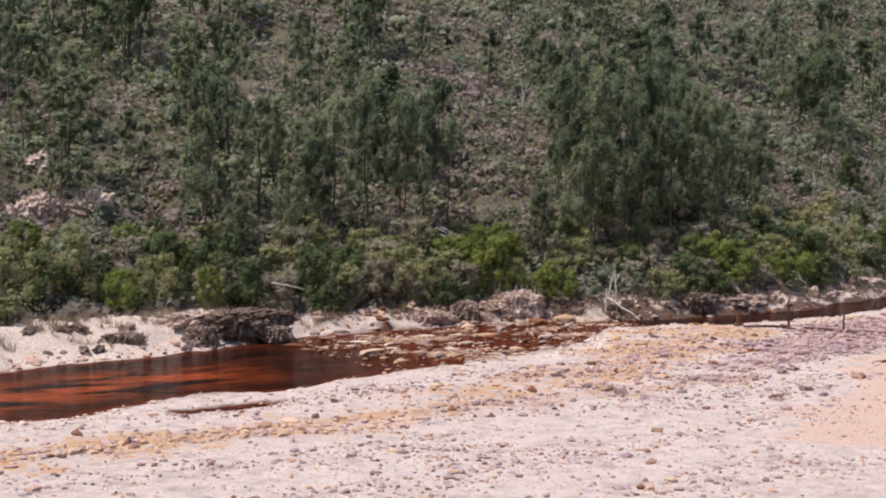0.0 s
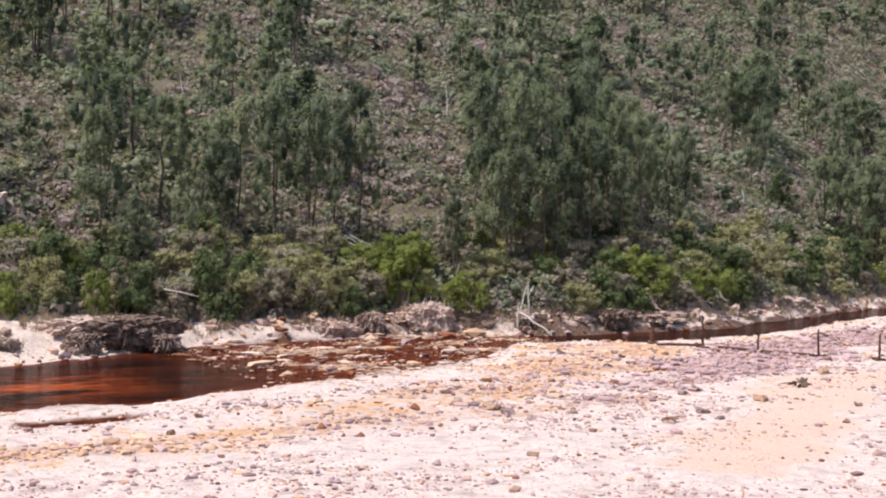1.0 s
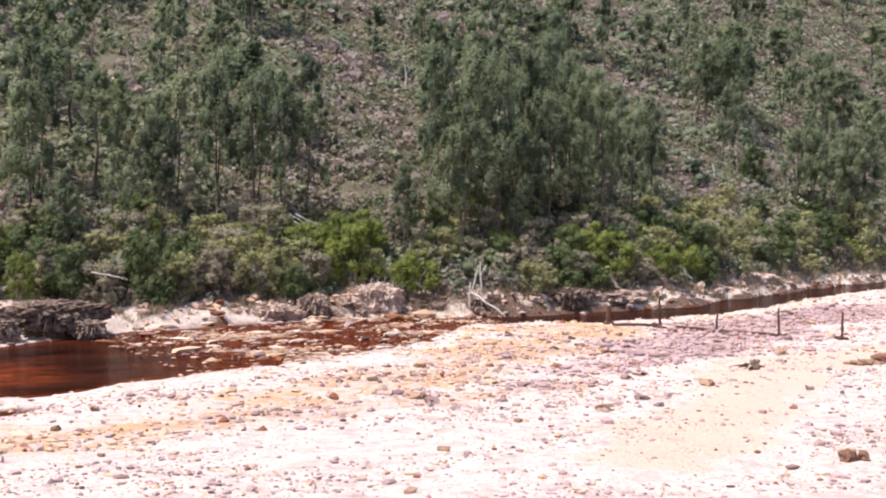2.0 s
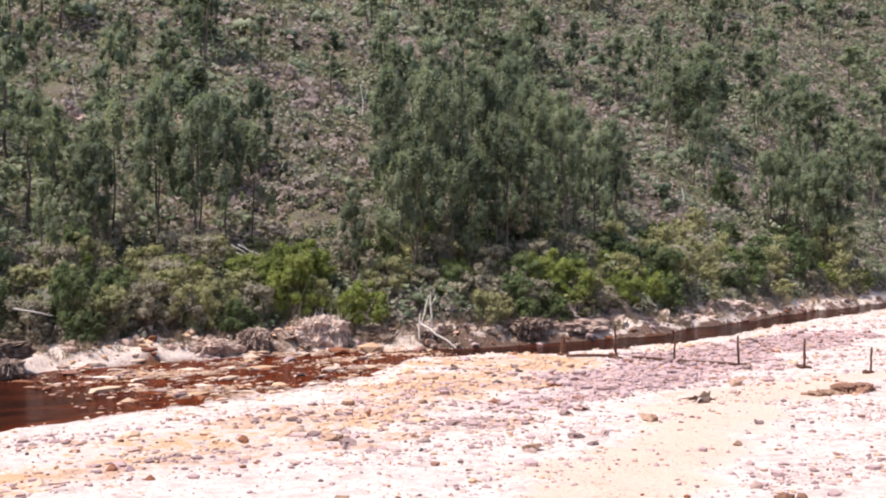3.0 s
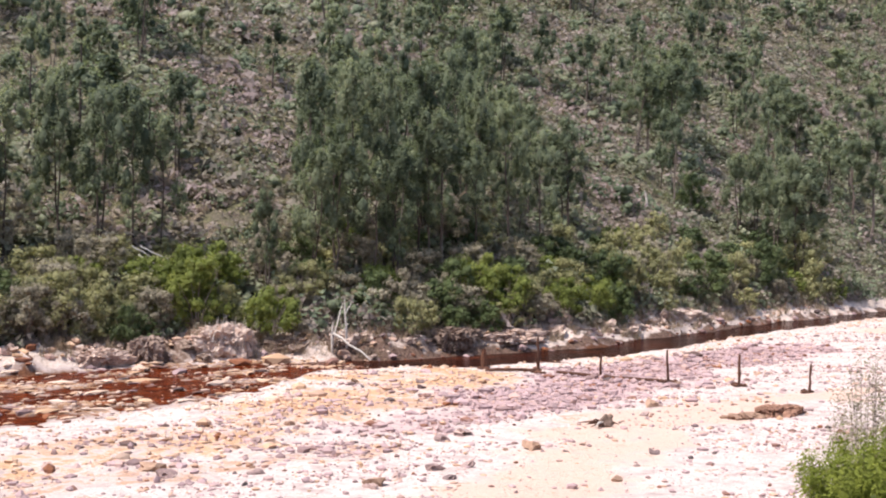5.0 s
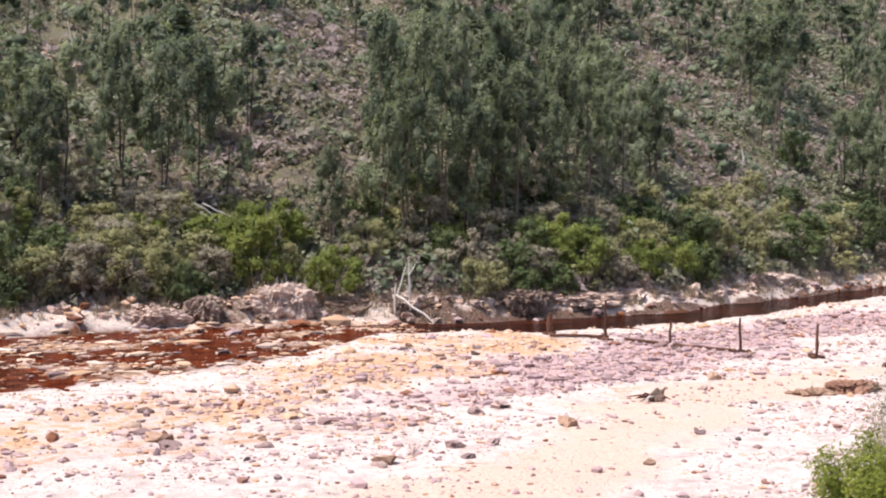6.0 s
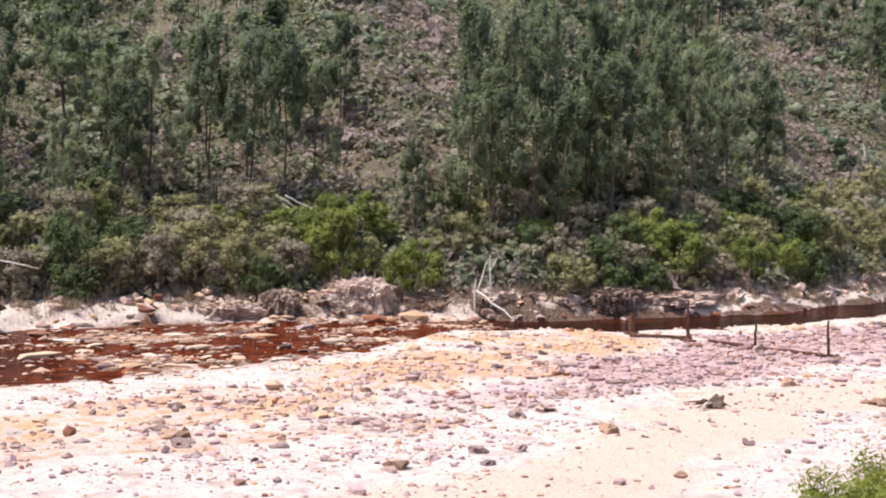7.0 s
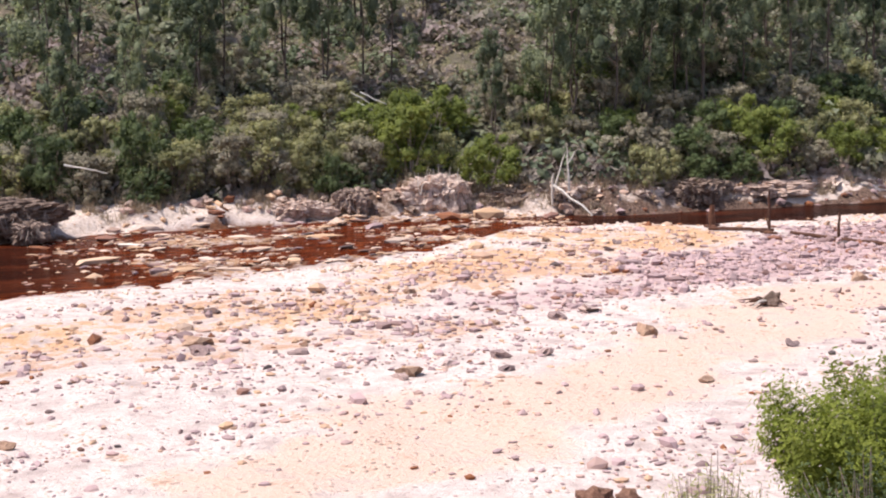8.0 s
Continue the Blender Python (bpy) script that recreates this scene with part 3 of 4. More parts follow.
GUMS_MID = ((52.7, 78.1, 9.7, 2.8), (50.9, 74.2, 8.5, 2.8), (48.3, 66.5, 8.8, 2.9), (49.7, 65.7, 8.0, 3.3), (55.8, 70.6, 8.1, 2.8), (83.5, 91.1, 8.8, 4.9),
            (79.2, 78.8, 6.8, 3.1), (81.0, 74.8, 9.6, 3.6), (83.2, 75.6, 9.0, 3.6), (79.6, 75.4, 7.0, 3.0), (102.9, 85.8, 11.2, 4.5), (84.7, 101.5, 7.8, 3.3), (106.3, 100.1, 8.6, 4.3), (120.3, 105.2, 7.4, 4.0),
            (78.8, 104.7, 7.2, 3.3), (46.0, 83.2, 5.6, 2.8), (43.2, 88.2, 4.9, 2.5), (30.3, 86.6, 5.0, 2.7), (26.5, 87.6, 5.3, 2.7), (40.3, 93.5, 4.7, 2.6))
GUMS_LEFT = ((11.4, 65.3, 7.6, 3.0), (7.7, 80.2, 5.4, 2.9), (4.0, 74.3, 4.3, 2.3), (10.7, 76.2, 3.8, 2.8), (29.3, 92.3, 5.3, 2.6), (12.2, 62.1, 5.0, 2.1),
             (14.7, 62.8, 4.8, 1.8), (49.4, 73.5, 9.5, 3.3), (58.8, 99.5, 4.9, 2.9), (47.2, 68.9, 8.6, 3.0), (39.6, 68.2, 9.4, 2.8), (45.2, 66.2, 9.0, 3.0))
for rows in (GUMS_NEAR, GUMS_MID, GUMS_LEFT):
    scaled_copies(gums, rows, GUM_SIZES, rng, 0.15, 0.92)
GUMS_UP = ((82.4, 75.3, 8.7, 5.5), (89.0, 96.9, 9.6, 5.5), (81.1, 93.4, 7.8, 3.4), (111.3, 105.3, 6.9, 4.0), (105.9, 98.1, 8.3, 4.4), (101.4, 86.6, 8.6, 4.2), (110.2, 111.1, 7.1, 4.2), (136.0, 119.2, 8.0, 5.4),
           (83.3, 103.2, 7.2, 3.6), (127.8, 107.2, 7.4, 4.4), (21.2, 86.3, 6.1, 3.0), (18.7, 73.8, 4.3, 2.4), (49.3, 88.8, 5.1, 3.2), (64.2, 95.7, 5.8, 4.0), (57.4, 90.8, 4.1, 3.3), (76.7, 109.3, 5.1, 3.6))
scaled_copies(gums, GUMS_UP, GUM_SIZES, rng, 0.15, 1.0)
for x0, y0, dx, dy, count in ((23, 68.5, 6, 4, 3), (41.5, 67, 6.5, 4.5, 13), (52, 73, 5, 5, 7), (12, 69, 5, 5, 2), (80, 80, 8, 5, 6)):
    scaled_copies(gums, [(x0 + rng.uniform(-dx, dx), y0 + rng.uniform(-dy, dy), rng.uniform(5.5, 9.0), rng.uniform(2.2, 3.2)) for _ in range(count)], GUM_SIZES, rng, 0.15, 0.92)
drop_templates(gums)


def scattered(count, x0, x1, s0, s1, chance, apart=1.5, keep=None):
    """Places on the slope: x in a range, and so far behind the water's far edge."""
    out = []
    tries = 0
    while len(out) < count and tries < count * 40:
        tries += 1
        x = chance.uniform(x0, x1)
        y = float(edges(x)[1]) + chance.uniform(s0, s1)
        if keep is not None and not keep(x, y):
            continue
        if all((x - a) ** 2 + (y - b) ** 2 > apart * apart for a, b in out[-160:]):
            out.append((x, y))
    return out


def in_valley(x, y):
    """The stretch of hillside across from the railway line."""
    return (x > -19 + 0.215 * (y + 3)) & (x < 8 + 1.25 * (y - 2))


def far_grove(x, y):
    """Trees stand closer in some stretches of the upper slope than in others."""
    return in_valley(x, y) and clearing(x, y) < 0.3 and wobble(np.array(x), np.array(y), 22) + 0.5 * math.sin(x * 7.1 + y * 3.3) > -0.35


def build_far_wood(kinds, sizes, spots):
    """The trees high on the slope, too far to tell apart: crowns and trunks of the same patterns, each turned and sized, in one thing."""
    made = {}
    for crown in (True, False):
        verts, faces, tones, n = [], [], [], 0
        for x, y, high, wide, k, turn, tint in spots:
            for ob in kinds[k].children:
                if (ob.name.split(".")[0] == "crown") != crown or ob.name.startswith("limb"):
                    continue
                me = ob.data
                me.calc_loop_triangles()
                v, f = np.empty(len(me.vertices) * 3, np.float32), np.empty(len(me.loop_triangles) * 3, np.int32)
                me.vertices.foreach_get("co", v)
                me.loop_triangles.foreach_get("vertices", f)
                v = v.reshape(-1, 3) * (wide / sizes[k][1], wide / sizes[k][1], high / sizes[k][0])
                c, q = math.cos(turn), math.sin(turn)
                verts.append(np.stack([v[:, 0] * c - v[:, 1] * q + x, v[:, 0] * q + v[:, 1] * c + y, v[:, 2] + on_ground(x, y, 0.15)], 1))
                faces.append(f.reshape(-1, 3) + n)
                n += len(v)
                if crown:
                    t = np.empty(len(v), np.float32)
                    me.attributes["tone"].data.foreach_get("value", t)
                    tones.append(np.clip(t + tint, 0, 1))
        made[crown] = mesh_from("far_wood" if crown else "trunks", np.concatenate(verts), np.concatenate(faces), LEAF_GUM if crown else BARK, {"tone": np.concatenate(tones)} if crown else None, flat=False)
    wood = tagged(new("far_wood", made[True]), "thin grey-green gum wood covering the upper hillside", "trees", kind="stuff")
    tagged(part("trunks", made[False], wood), kind="stuff")


spots = scattered(430, -2, 230, 14, 125, rng, 1.9, far_grove)
spots.sort(key=lambda p: p[1] - float(edges(p[0])[1]))
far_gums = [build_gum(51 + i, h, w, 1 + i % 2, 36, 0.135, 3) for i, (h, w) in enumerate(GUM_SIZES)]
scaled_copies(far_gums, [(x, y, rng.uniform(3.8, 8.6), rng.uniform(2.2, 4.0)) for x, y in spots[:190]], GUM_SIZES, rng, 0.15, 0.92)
# tint varies by tree; its raised mean lightens far crowns in place of haze
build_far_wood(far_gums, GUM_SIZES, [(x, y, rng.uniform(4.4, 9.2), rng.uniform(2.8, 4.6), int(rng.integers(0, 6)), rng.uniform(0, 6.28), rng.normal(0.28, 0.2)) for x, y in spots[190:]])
drop_templates(far_gums)


# ---- shrubs ----
def build_shrub(seed, leaf, label, tall, wide, count, tuft, slim=0.5, corners=3):
    """A shrub with its foot at the origin: stems from the ground and a crown of leaf heaps with gaps."""
    r = np.random.default_rng(seed)
    bush = thing("shrub", label, "shrub", "shrubs along the bank and slope")
    cs, tones, faces, hearts = [], [], [], []
    for k in range(5):
        w = 6.28 * k / 5 + r.uniform(-0.5, 0.5)
        end = np.array([math.cos(w) * wide * 0.3, math.sin(w) * wide * 0.3, tall * r.uniform(0.55, 0.85)])
        v, f = tube([(0.05 * math.cos(w), 0.05 * math.sin(w), -0.2), end * (0.4, 0.4, 0.5), end], [0.035, 0.022, 0.007], 5)
        part("stem", mesh_from("stem", v, f, GREY_TWIG, flat=False), bush)
    bare = []
    for _ in range(18 if leaf in (LEAF_GREY, LEAF_OLIVE) else 0):
        w, q = r.uniform(0, 6.28), r.uniform(0.3, 0.56)
        end = np.array([math.cos(w) * wide * q, math.sin(w) * wide * q, tall * r.uniform(0.35, 1.08)])
        bare.append(tube([end * (0.3, 0.3, 0.2), end * (0.7, 0.7, 0.55) + r.normal(0, 0.05, 3), end], [0.016, 0.011, 0.004], 4))
    if bare:
        v, f = merged(bare)
        tagged(part("brushwood", mesh_from("brushwood", v, f, GREY_TWIG, flat=False), bush, "bare grey twigs"), kind="stuff")
    for _ in range(34):
        w, h = r.uniform(0, 6.28), r.uniform(0.14, 0.92)
        out = wide * 0.44 * math.sqrt(r.uniform(0.05, 1)) * math.sqrt(max(0.1, 1 - (h - 0.3) ** 2 * 2.0))
        c = np.array([math.cos(w) * out, math.sin(w) * out, h * tall])
        n = count // 34
        hearts.append((c, wide * 0.07))
        d = r.normal(size=(n, 3))
        d /= np.linalg.norm(d, axis=1)[:, None]
        cs.append(c + d * (r.uniform(0.1, 1, (n, 1)) ** 0.45) * wide * r.uniform(0.07, 0.19) * np.array([1, 1, 0.9]))
        faces.append(d + (c - (0, 0, 0.3 * tall)) * 0.5)
        tones.append(np.clip(r.uniform(0.1, 0.8) + r.normal(0, 0.12, n), 0, 1))
    cs, tones = np.concatenate(cs), np.concatenate(tones)
    cs[:, 2] = np.maximum(cs[:, 2], 0.03)
    v, f = leaves(cs, r.uniform(0.6, 1.25, len(cs)) * tuft, r, 0.0, slim, np.concatenate(faces), corners)
    # lower heart tones paint the shade inside the leaf heaps
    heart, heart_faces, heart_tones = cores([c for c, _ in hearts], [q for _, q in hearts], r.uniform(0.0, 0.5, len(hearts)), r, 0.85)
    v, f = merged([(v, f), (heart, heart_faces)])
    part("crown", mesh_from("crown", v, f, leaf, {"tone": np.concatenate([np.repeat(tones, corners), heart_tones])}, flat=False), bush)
    return bush


def shrub_set(seed, leaf, label, count=3400, tuft=0.066):
    return [build_shrub(seed + i, leaf, label, 2.5, 3.0, count, tuft) for i in range(2)]


SHRUB_SIZES = [(2.5, 3.0)] * 2
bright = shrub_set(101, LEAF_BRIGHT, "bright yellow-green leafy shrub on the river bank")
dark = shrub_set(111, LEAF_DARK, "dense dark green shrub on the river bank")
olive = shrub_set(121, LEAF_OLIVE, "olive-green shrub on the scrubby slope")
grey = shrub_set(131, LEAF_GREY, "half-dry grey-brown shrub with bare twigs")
scaled_copies(bright, ((26.1, 61.4, 3.3, 3.1), (26.2, 59.9, 3.2, 3.2), (29.4, 59.0, 2.7, 3.0), (42.8, 59.4, 3.0, 3.4), (46.9, 59.6, 2.6, 3.0), (42.0, 60.6, 3.0, 3.1), (28.0, 63.0, 3.1, 3.4),
                       (4.7, 58.2, 2.4, 2.2), (9.0, 58.6, 2.2, 1.6), (15.8, 64.5, 2.0, 2.0), (22.0, 63.5, 1.8, 2.0), (50.5, 61.6, 2.4, 2.6), (36.5, 60.6, 2.0, 2.2), (56.5, 65.5, 2.2, 2.8)), SHRUB_SIZES, rng)
scaled_copies(dark, ((14.9, 59.1, 3.6, 2.7), (22.5, 58.9, 2.0, 1.5), (10.3, 61.6, 3.2, 2.8), (8.0, 62.0, 3.6, 2.9), (17.5, 60.5, 2.2, 2.6), (38.8, 58.9, 2.4, 3.0), (65.0, 68.0, 3.3, 4.4), (74.2, 71.6, 3.6, 3.9),
                     (76.9, 81.7, 3.3, 3.1), (35.4, 60.0, 2.2, 2.8),  (53.3, 63.4, 3.0, 3.3), (11.5, 59.6, 2.6, 2.8), (32.6, 62.6, 2.4, 3.0), (44.6, 61.0, 2.4, 2.8),
                     (40.6, 60.6, 2.6, 3.0), (1.2, 58.6, 2.6, 3.0), (38.6, 57.9, 1.7, 2.2), (40.6, 58.0, 1.5, 2.2)), SHRUB_SIZES, rng)
scaled_copies(olive, ((19.6, 60.2, 3.0, 3.4), (-0.3, 58.4, 2.8, 3.4), (2.4, 59.4, 3.2, 3.3), (6.8, 59.6, 2.8, 3.0), (81.5, 74.4, 3.9, 4.6), (54.0, 63.6, 2.7, 3.5), (21.2, 60.0, 2.4, 2.7), (27.6, 60.4, 2.0, 2.2),
                      (32.0, 60.9, 2.2, 2.8), (59.5, 67.0, 2.6, 3.2), (70.0, 70.5, 2.8, 3.4), (17.0, 59.6, 2.3, 2.6), (-3.4, 57.5, 2.6, 3.2), (48.8, 62.0, 2.4, 3.0), (19.8, 63.4, 2.2, 3.2), (24.0, 65.0, 2.0, 2.8), (22.4, 60.6, 2.4, 2.4), (17.0, 64.0, 2.2, 2.8), (21.5, 62.0, 2.0, 2.6)), SHRUB_SIZES, rng)
scaled_copies(grey, ((12.6, 58.9, 2.2, 2.6), (16.6, 58.9, 2.0, 2.6), (24.3, 60.4, 2.2, 2.6), (37.4, 59.4, 2.0, 2.6), (40.0, 58.9, 2.0, 2.4), (18.4, 59.3, 2.4, 2.8), (20.6, 62.4, 2.4, 3.0), (10.2, 60.8, 2.4, 2.8),
                     (45.2, 59.3, 1.6, 2.0), (36.0, 62.6, 2.4, 3.2), (39.4, 61.8, 2.6, 3.4), (42.6, 62.4, 2.2, 3.0), (33.4, 63.8, 2.2, 3.0), (38.0, 65.0, 2.4, 3.4), (43.8, 65.4, 2.4, 3.2), (46.4, 63.4, 2.2, 3.0), (23.0, 64.2, 2.2, 3.0), (19.4, 66.6, 2.4, 3.0), (30.6, 60.3, 1.6, 1.8), (62.2, 67.0, 2.0, 2.6), (15.2, 62.0, 2.6, 2.6), (34.0, 60.6, 1.8, 2.2)), SHRUB_SIZES, rng)
for kinds in (bright, dark, olive, grey):
    drop_templates(kinds)
SLOPE = (("small bright green shrub among the heath", LEAF_BRIGHT, 0.10), ("small dark green shrub among the heath", LEAF_DARK, 0.24),
         ("olive-green shrub among the heath", LEAF_OLIVE, 0.42), ("dry grey-brown shrub among the heath", LEAF_GREY, 0.24))
low = scattered(150, -2, 84, 1.7, 9, rng, 1.1, in_valley)
low = [(x, y) for x, y in low if math.hypot(x - 32.2, y - 57.2) > 2.3 and math.hypot(x - 26.9, y - 58.4) > 1.6]
low = [(x, y + 4.4 * float(1 - smooth(9, 15, x)), rng.uniform(1.2, 2.4), rng.uniform(1.6, 2.8)) for x, y in low]
for k, (label, leaf, share) in enumerate(SLOPE):
    a = round(150 * share)
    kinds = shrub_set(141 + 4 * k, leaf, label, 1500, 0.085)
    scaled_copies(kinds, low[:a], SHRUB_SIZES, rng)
    drop_templates(kinds)
    low = low[a:]


# ---- low heath over the whole slope ----
def build_cover(name, label, category, seed, count, reach, small, large, per, material, bare_at, base_tone, swing, tall, lumps=1, leaf=0.10):
    """Rounded clumps of leaves over the slope, each with a tone of its own."""
    r = np.random.default_rng(seed)
    x = r.uniform(-8, 230, count)
    s = 1.9 + reach * r.uniform(0, 1, count) ** 1.4
    y = edges(x)[1] + s + 4.5 * (1 - smooth(9, 15, x)) * r.uniform(0.9, 1, count)
    bare = wobble(x, y, 11) + 0.5 * wobble(x, y, 4) + (0.45 * clearing(x, y) if lumps > 1 else 0)
    keep = (bare < bare_at) & in_valley(x, y)
    for ox, oy, wide in ((4.5, 68.0, 1.3), (4.6, 72.3, 1.0), (23.2, 85.4, 1.6), (25.4, 63.6, 0.7)):
        keep &= np.hypot(x - ox, y - oy) > wide
    x, y, s, bare = x[keep], y[keep], s[keep], bare[keep]
    z = terrain(x, y)
    size = (small + (large - small) * r.uniform(0, 1, len(x)) ** 3) * (1 + 0.18 * np.clip(wobble(x, y + 70, 8), -1, 1)) * (0.85 + 0.006 * s)
    tone = np.clip(base_tone - swing * wobble(x, y, 16) - 0.1 * bare - 0.22 * clearing(x, y) + 0.22 * wobble(x + 50, y, 5) + r.normal(0, 0.13, len(x)), 0, 1)
    c = np.repeat(np.stack([x, y, z - 0.1 * size], 1), per, 0)
    d = r.normal(size=c.shape)
    d /= np.linalg.norm(d, axis=1)[:, None]
    d[:, 2] = np.abs(d[:, 2])
    big = np.repeat(size, per)
    dent = 1 + 0.3 * np.sin(d[:, 0] * 5 + big * 40) * np.cos(d[:, 1] * 4 + big * 90)
    at = c + d * (big * dent * r.uniform(0.6, 1, len(c)) ** 0.5)[:, None] * (1, 1, tall)
    v, f = leaves(at, r.uniform(0.7, 1.3, len(c)) * (0.055 + leaf * big), r, 0.0, 0.55, d, 3)
    tones = np.clip(np.repeat(tone, per) + r.normal(0, 0.07, len(c)), 0, 1)
    heart_tones = np.zeros(0)
    if lumps:
        n = len(x)
        away, turn = size[:, None] * r.uniform(0.0, 0.62, (n, lumps)), r.uniform(0, 6.28, (n, lumps))
        hx, hy = x[:, None] + away * np.cos(turn), y[:, None] + away * np.sin(turn)
        hz = z[:, None] + size[:, None] * tall * r.uniform(0.05, 0.45, (n, lumps))
        heart, heart_faces, heart_tones = cores(np.stack([hx, hy, hz], 2).reshape(-1, 3), np.repeat(size, lumps) * r.uniform(0.2, 0.46, n * lumps) * (1.0 if lumps == 1 else 0.85) * np.repeat(0.65 + 0.35 * smooth(6, 16, s), lumps),
                                                np.clip(np.repeat(tone, lumps) + r.normal(0, 0.06, n * lumps), 0, 1), r, 0.85)
        v, f = merged([(v, f), (heart, heart_faces)])
    me = mesh_from(name, v, f, material, {"tone": np.concatenate([np.repeat(tones, 3), heart_tones])}, flat=False)
    return tagged(new(name, me), label, category, kind="stuff")


build_cover("heath", "low brown and olive heath scrub covering the hillside", "heath", 5, 60000, 140, 0.36, 1.1, 18, HEATH, 4.0, 0.52, 0.38, 0.9, 0, 0.23)
build_cover("bracken", "thin brown bracken and litter between the shrubs", "bracken", 8, 38000, 125, 0.18, 0.46, 6, HEATH, 5.0, 0.36, 0.25, 0.7, 0, 0.24)
build_cover("slope_scrub", "rounded green and grey shrubs scattered over the hillside", "scrub", 6, 6400, 120, 0.6, 1.7, 46, SCRUB, 1.0, 0.48, 0.25, 1.2, 3)


# ---- stones of the bed ----
def build_small_stones():
    r = np.random.default_rng(17)
    shapes, faces = [], None
    for _ in range(18):
        v, f = ico(1)
        v = v * (1 + r.uniform(-0.42, 0.3, (len(v), 1))) * (1, r.uniform(0.55, 0.95), r.uniform(0.45, 0.85))
        shapes.append(v)
        faces = f
    n = 190000
    x, y = r.uniform(-14, 84, n), r.uniform(18, 74, n)
    near, far = edges(x)
    z0 = zones(x, y)
    b = near - y
    rapids = smooth(8, 13, x) * (1 - smooth(29, 34, x)) * (b < 0.3) * (y < far + 0.2)
    shore = (b > -0.9) & (b < 2.2)
    stony = np.maximum.reduce([1.7 * z0["mauve"], 0.8 * z0["orange"], 1.0 * z0["rust"], 0.45 * shore, 0.5 * (1 - smooth(5, 9, b)) * (b > 0)])
    patch = smooth(-0.3, 0.6, wobble(x * 0.35, y - 0.15 * x, 4.5) + 0.5 * wobble(x, y, 2))
    want = np.maximum(stony * (0.35 + 0.65 * patch), 0.13 + 0.92 * patch) * (1 - 0.85 * z0["sand"])
    braid = braids(x, y)
    want = np.where(rapids > 0.5, 0.10 + 1.1 * braid * (0.45 + 0.55 * smooth(11, 17, x)), want)
    foot = (y > far - 0.1) & (y < far + 2.0)
    # stones within the painted foot shade, given a dark tone to match it
    low_foot = foot & (x > 34) & (y < far + 0.45)
    want = np.where(foot, 0.2 + 0.25 * smooth(18, 24, x) * (1 - 0.8 * smooth(35, 39, x)), want)
    inside = (y < far + 2.0) & ((b > -0.8) | (rapids > 0.5) | foot) & ((y - 0.27 * x - 0.9) * 0.965 > 11)
    keep = inside & in_valley(x, y) & (r.uniform(0, 1, n) < want * 0.66)
    x, y, b, rapids, shore, foot, low_foot = x[keep], y[keep], b[keep], rapids[keep], shore[keep], foot[keep], low_foot[keep]
    z0 = {k: q[keep] for k, q in z0.items()}
    n = len(x)
    fast = rapids > 0.5
    size = 0.035 + 0.045 * r.uniform(0, 1, n) + 0.15 * r.uniform(0, 1, n) ** 7
    size = size * np.where(z0["mauve"] > 0.3, 1.15, np.where(foot, 1.5, np.where(fast, 0.66, np.where((z0["rust"] > 0.3) | (z0["orange"] > 0.3), 1.0, 0.62))))
    size = size * np.exp(r.normal(0, np.where(fast, 0.5, 0.22), n))
    pick = r.uniform(0, 1, n)
    tone = np.clip(np.select([(pick < 0.10) | low_foot | (fast & (pick > 0.72)), fast & (pick < 0.42), fast, foot, shore, z0["mauve"] > 0.35, z0["rust"] > 0.35, z0["orange"] > 0.35],
                             [0.87, 0.22, 0.33, 0.42, 0.2, 0.60, 0.62, 0.44], 0.57) + r.normal(0, 1, n) * np.where(fast, 0.06, np.where(z0["mauve"] > 0.35, 0.07, 0.11)), 0, 1)
    z = np.maximum(terrain(x, y), np.where(fast, -0.02, -9)) + size * 0.08
    spin = np.where(fast, 0.15 + r.normal(0, 0.5, n), r.uniform(0, 6.28, n))
    base = np.array(shapes)[r.integers(0, len(shapes), n)] * size[:, None, None]
    base[:, :, 0] *= np.where(fast, r.uniform(0.9, 2.8, n), r.uniform(0.85, 1.35, n))[:, None]
    base[:, :, 2] *= np.where(fast, 0.75, 1.0)[:, None]
    ca, sa = np.cos(spin)[:, None], np.sin(spin)[:, None]
    vx = base[:, :, 0] * ca - base[:, :, 1] * sa + x[:, None]
    vy = base[:, :, 0] * sa + base[:, :, 1] * ca + y[:, None]
    v = np.stack([vx, vy, base[:, :, 2] + z[:, None]], 2).reshape(-1, 3)
    k = len(shapes[0])
    f = (faces[None] + (np.arange(n) * k)[:, None, None]).reshape(-1, 3)
    me = mesh_from("river_stones", v, f, STONES, {"tone": np.repeat(tone, k)})
    return tagged(new("river_stones", me), "loose pale, mauve and rusty stones strewn over the bed", "stones", kind="stuff")


build_small_stones()

STONE_MESHES = []
for i in range(10):
    r_ = np.random.default_rng(200 + i)
    v_, f_ = lump(2, r_, 1.2, r_.uniform(0.4, 0.65), 1.7)
    STONE_MESHES.append(mesh_from("stone", v_, f_, STONE if i % 3 else STONE_ORANGE))


def put_stone(x, y, size, kind, label, turn=0.0, tilt=0.0):
    ob = tagged(new("stone", STONE_MESHES[kind]), label, "stone", "large stones on the river bed")
    ob.matrix_basis = Matrix.Translation((x, y, on_ground(x, y) + size * 0.12)) @ pose(0, 0, 0, tilt, tilt * 0.6, turn) @ Matrix.Scale(size, 4)
    return ob


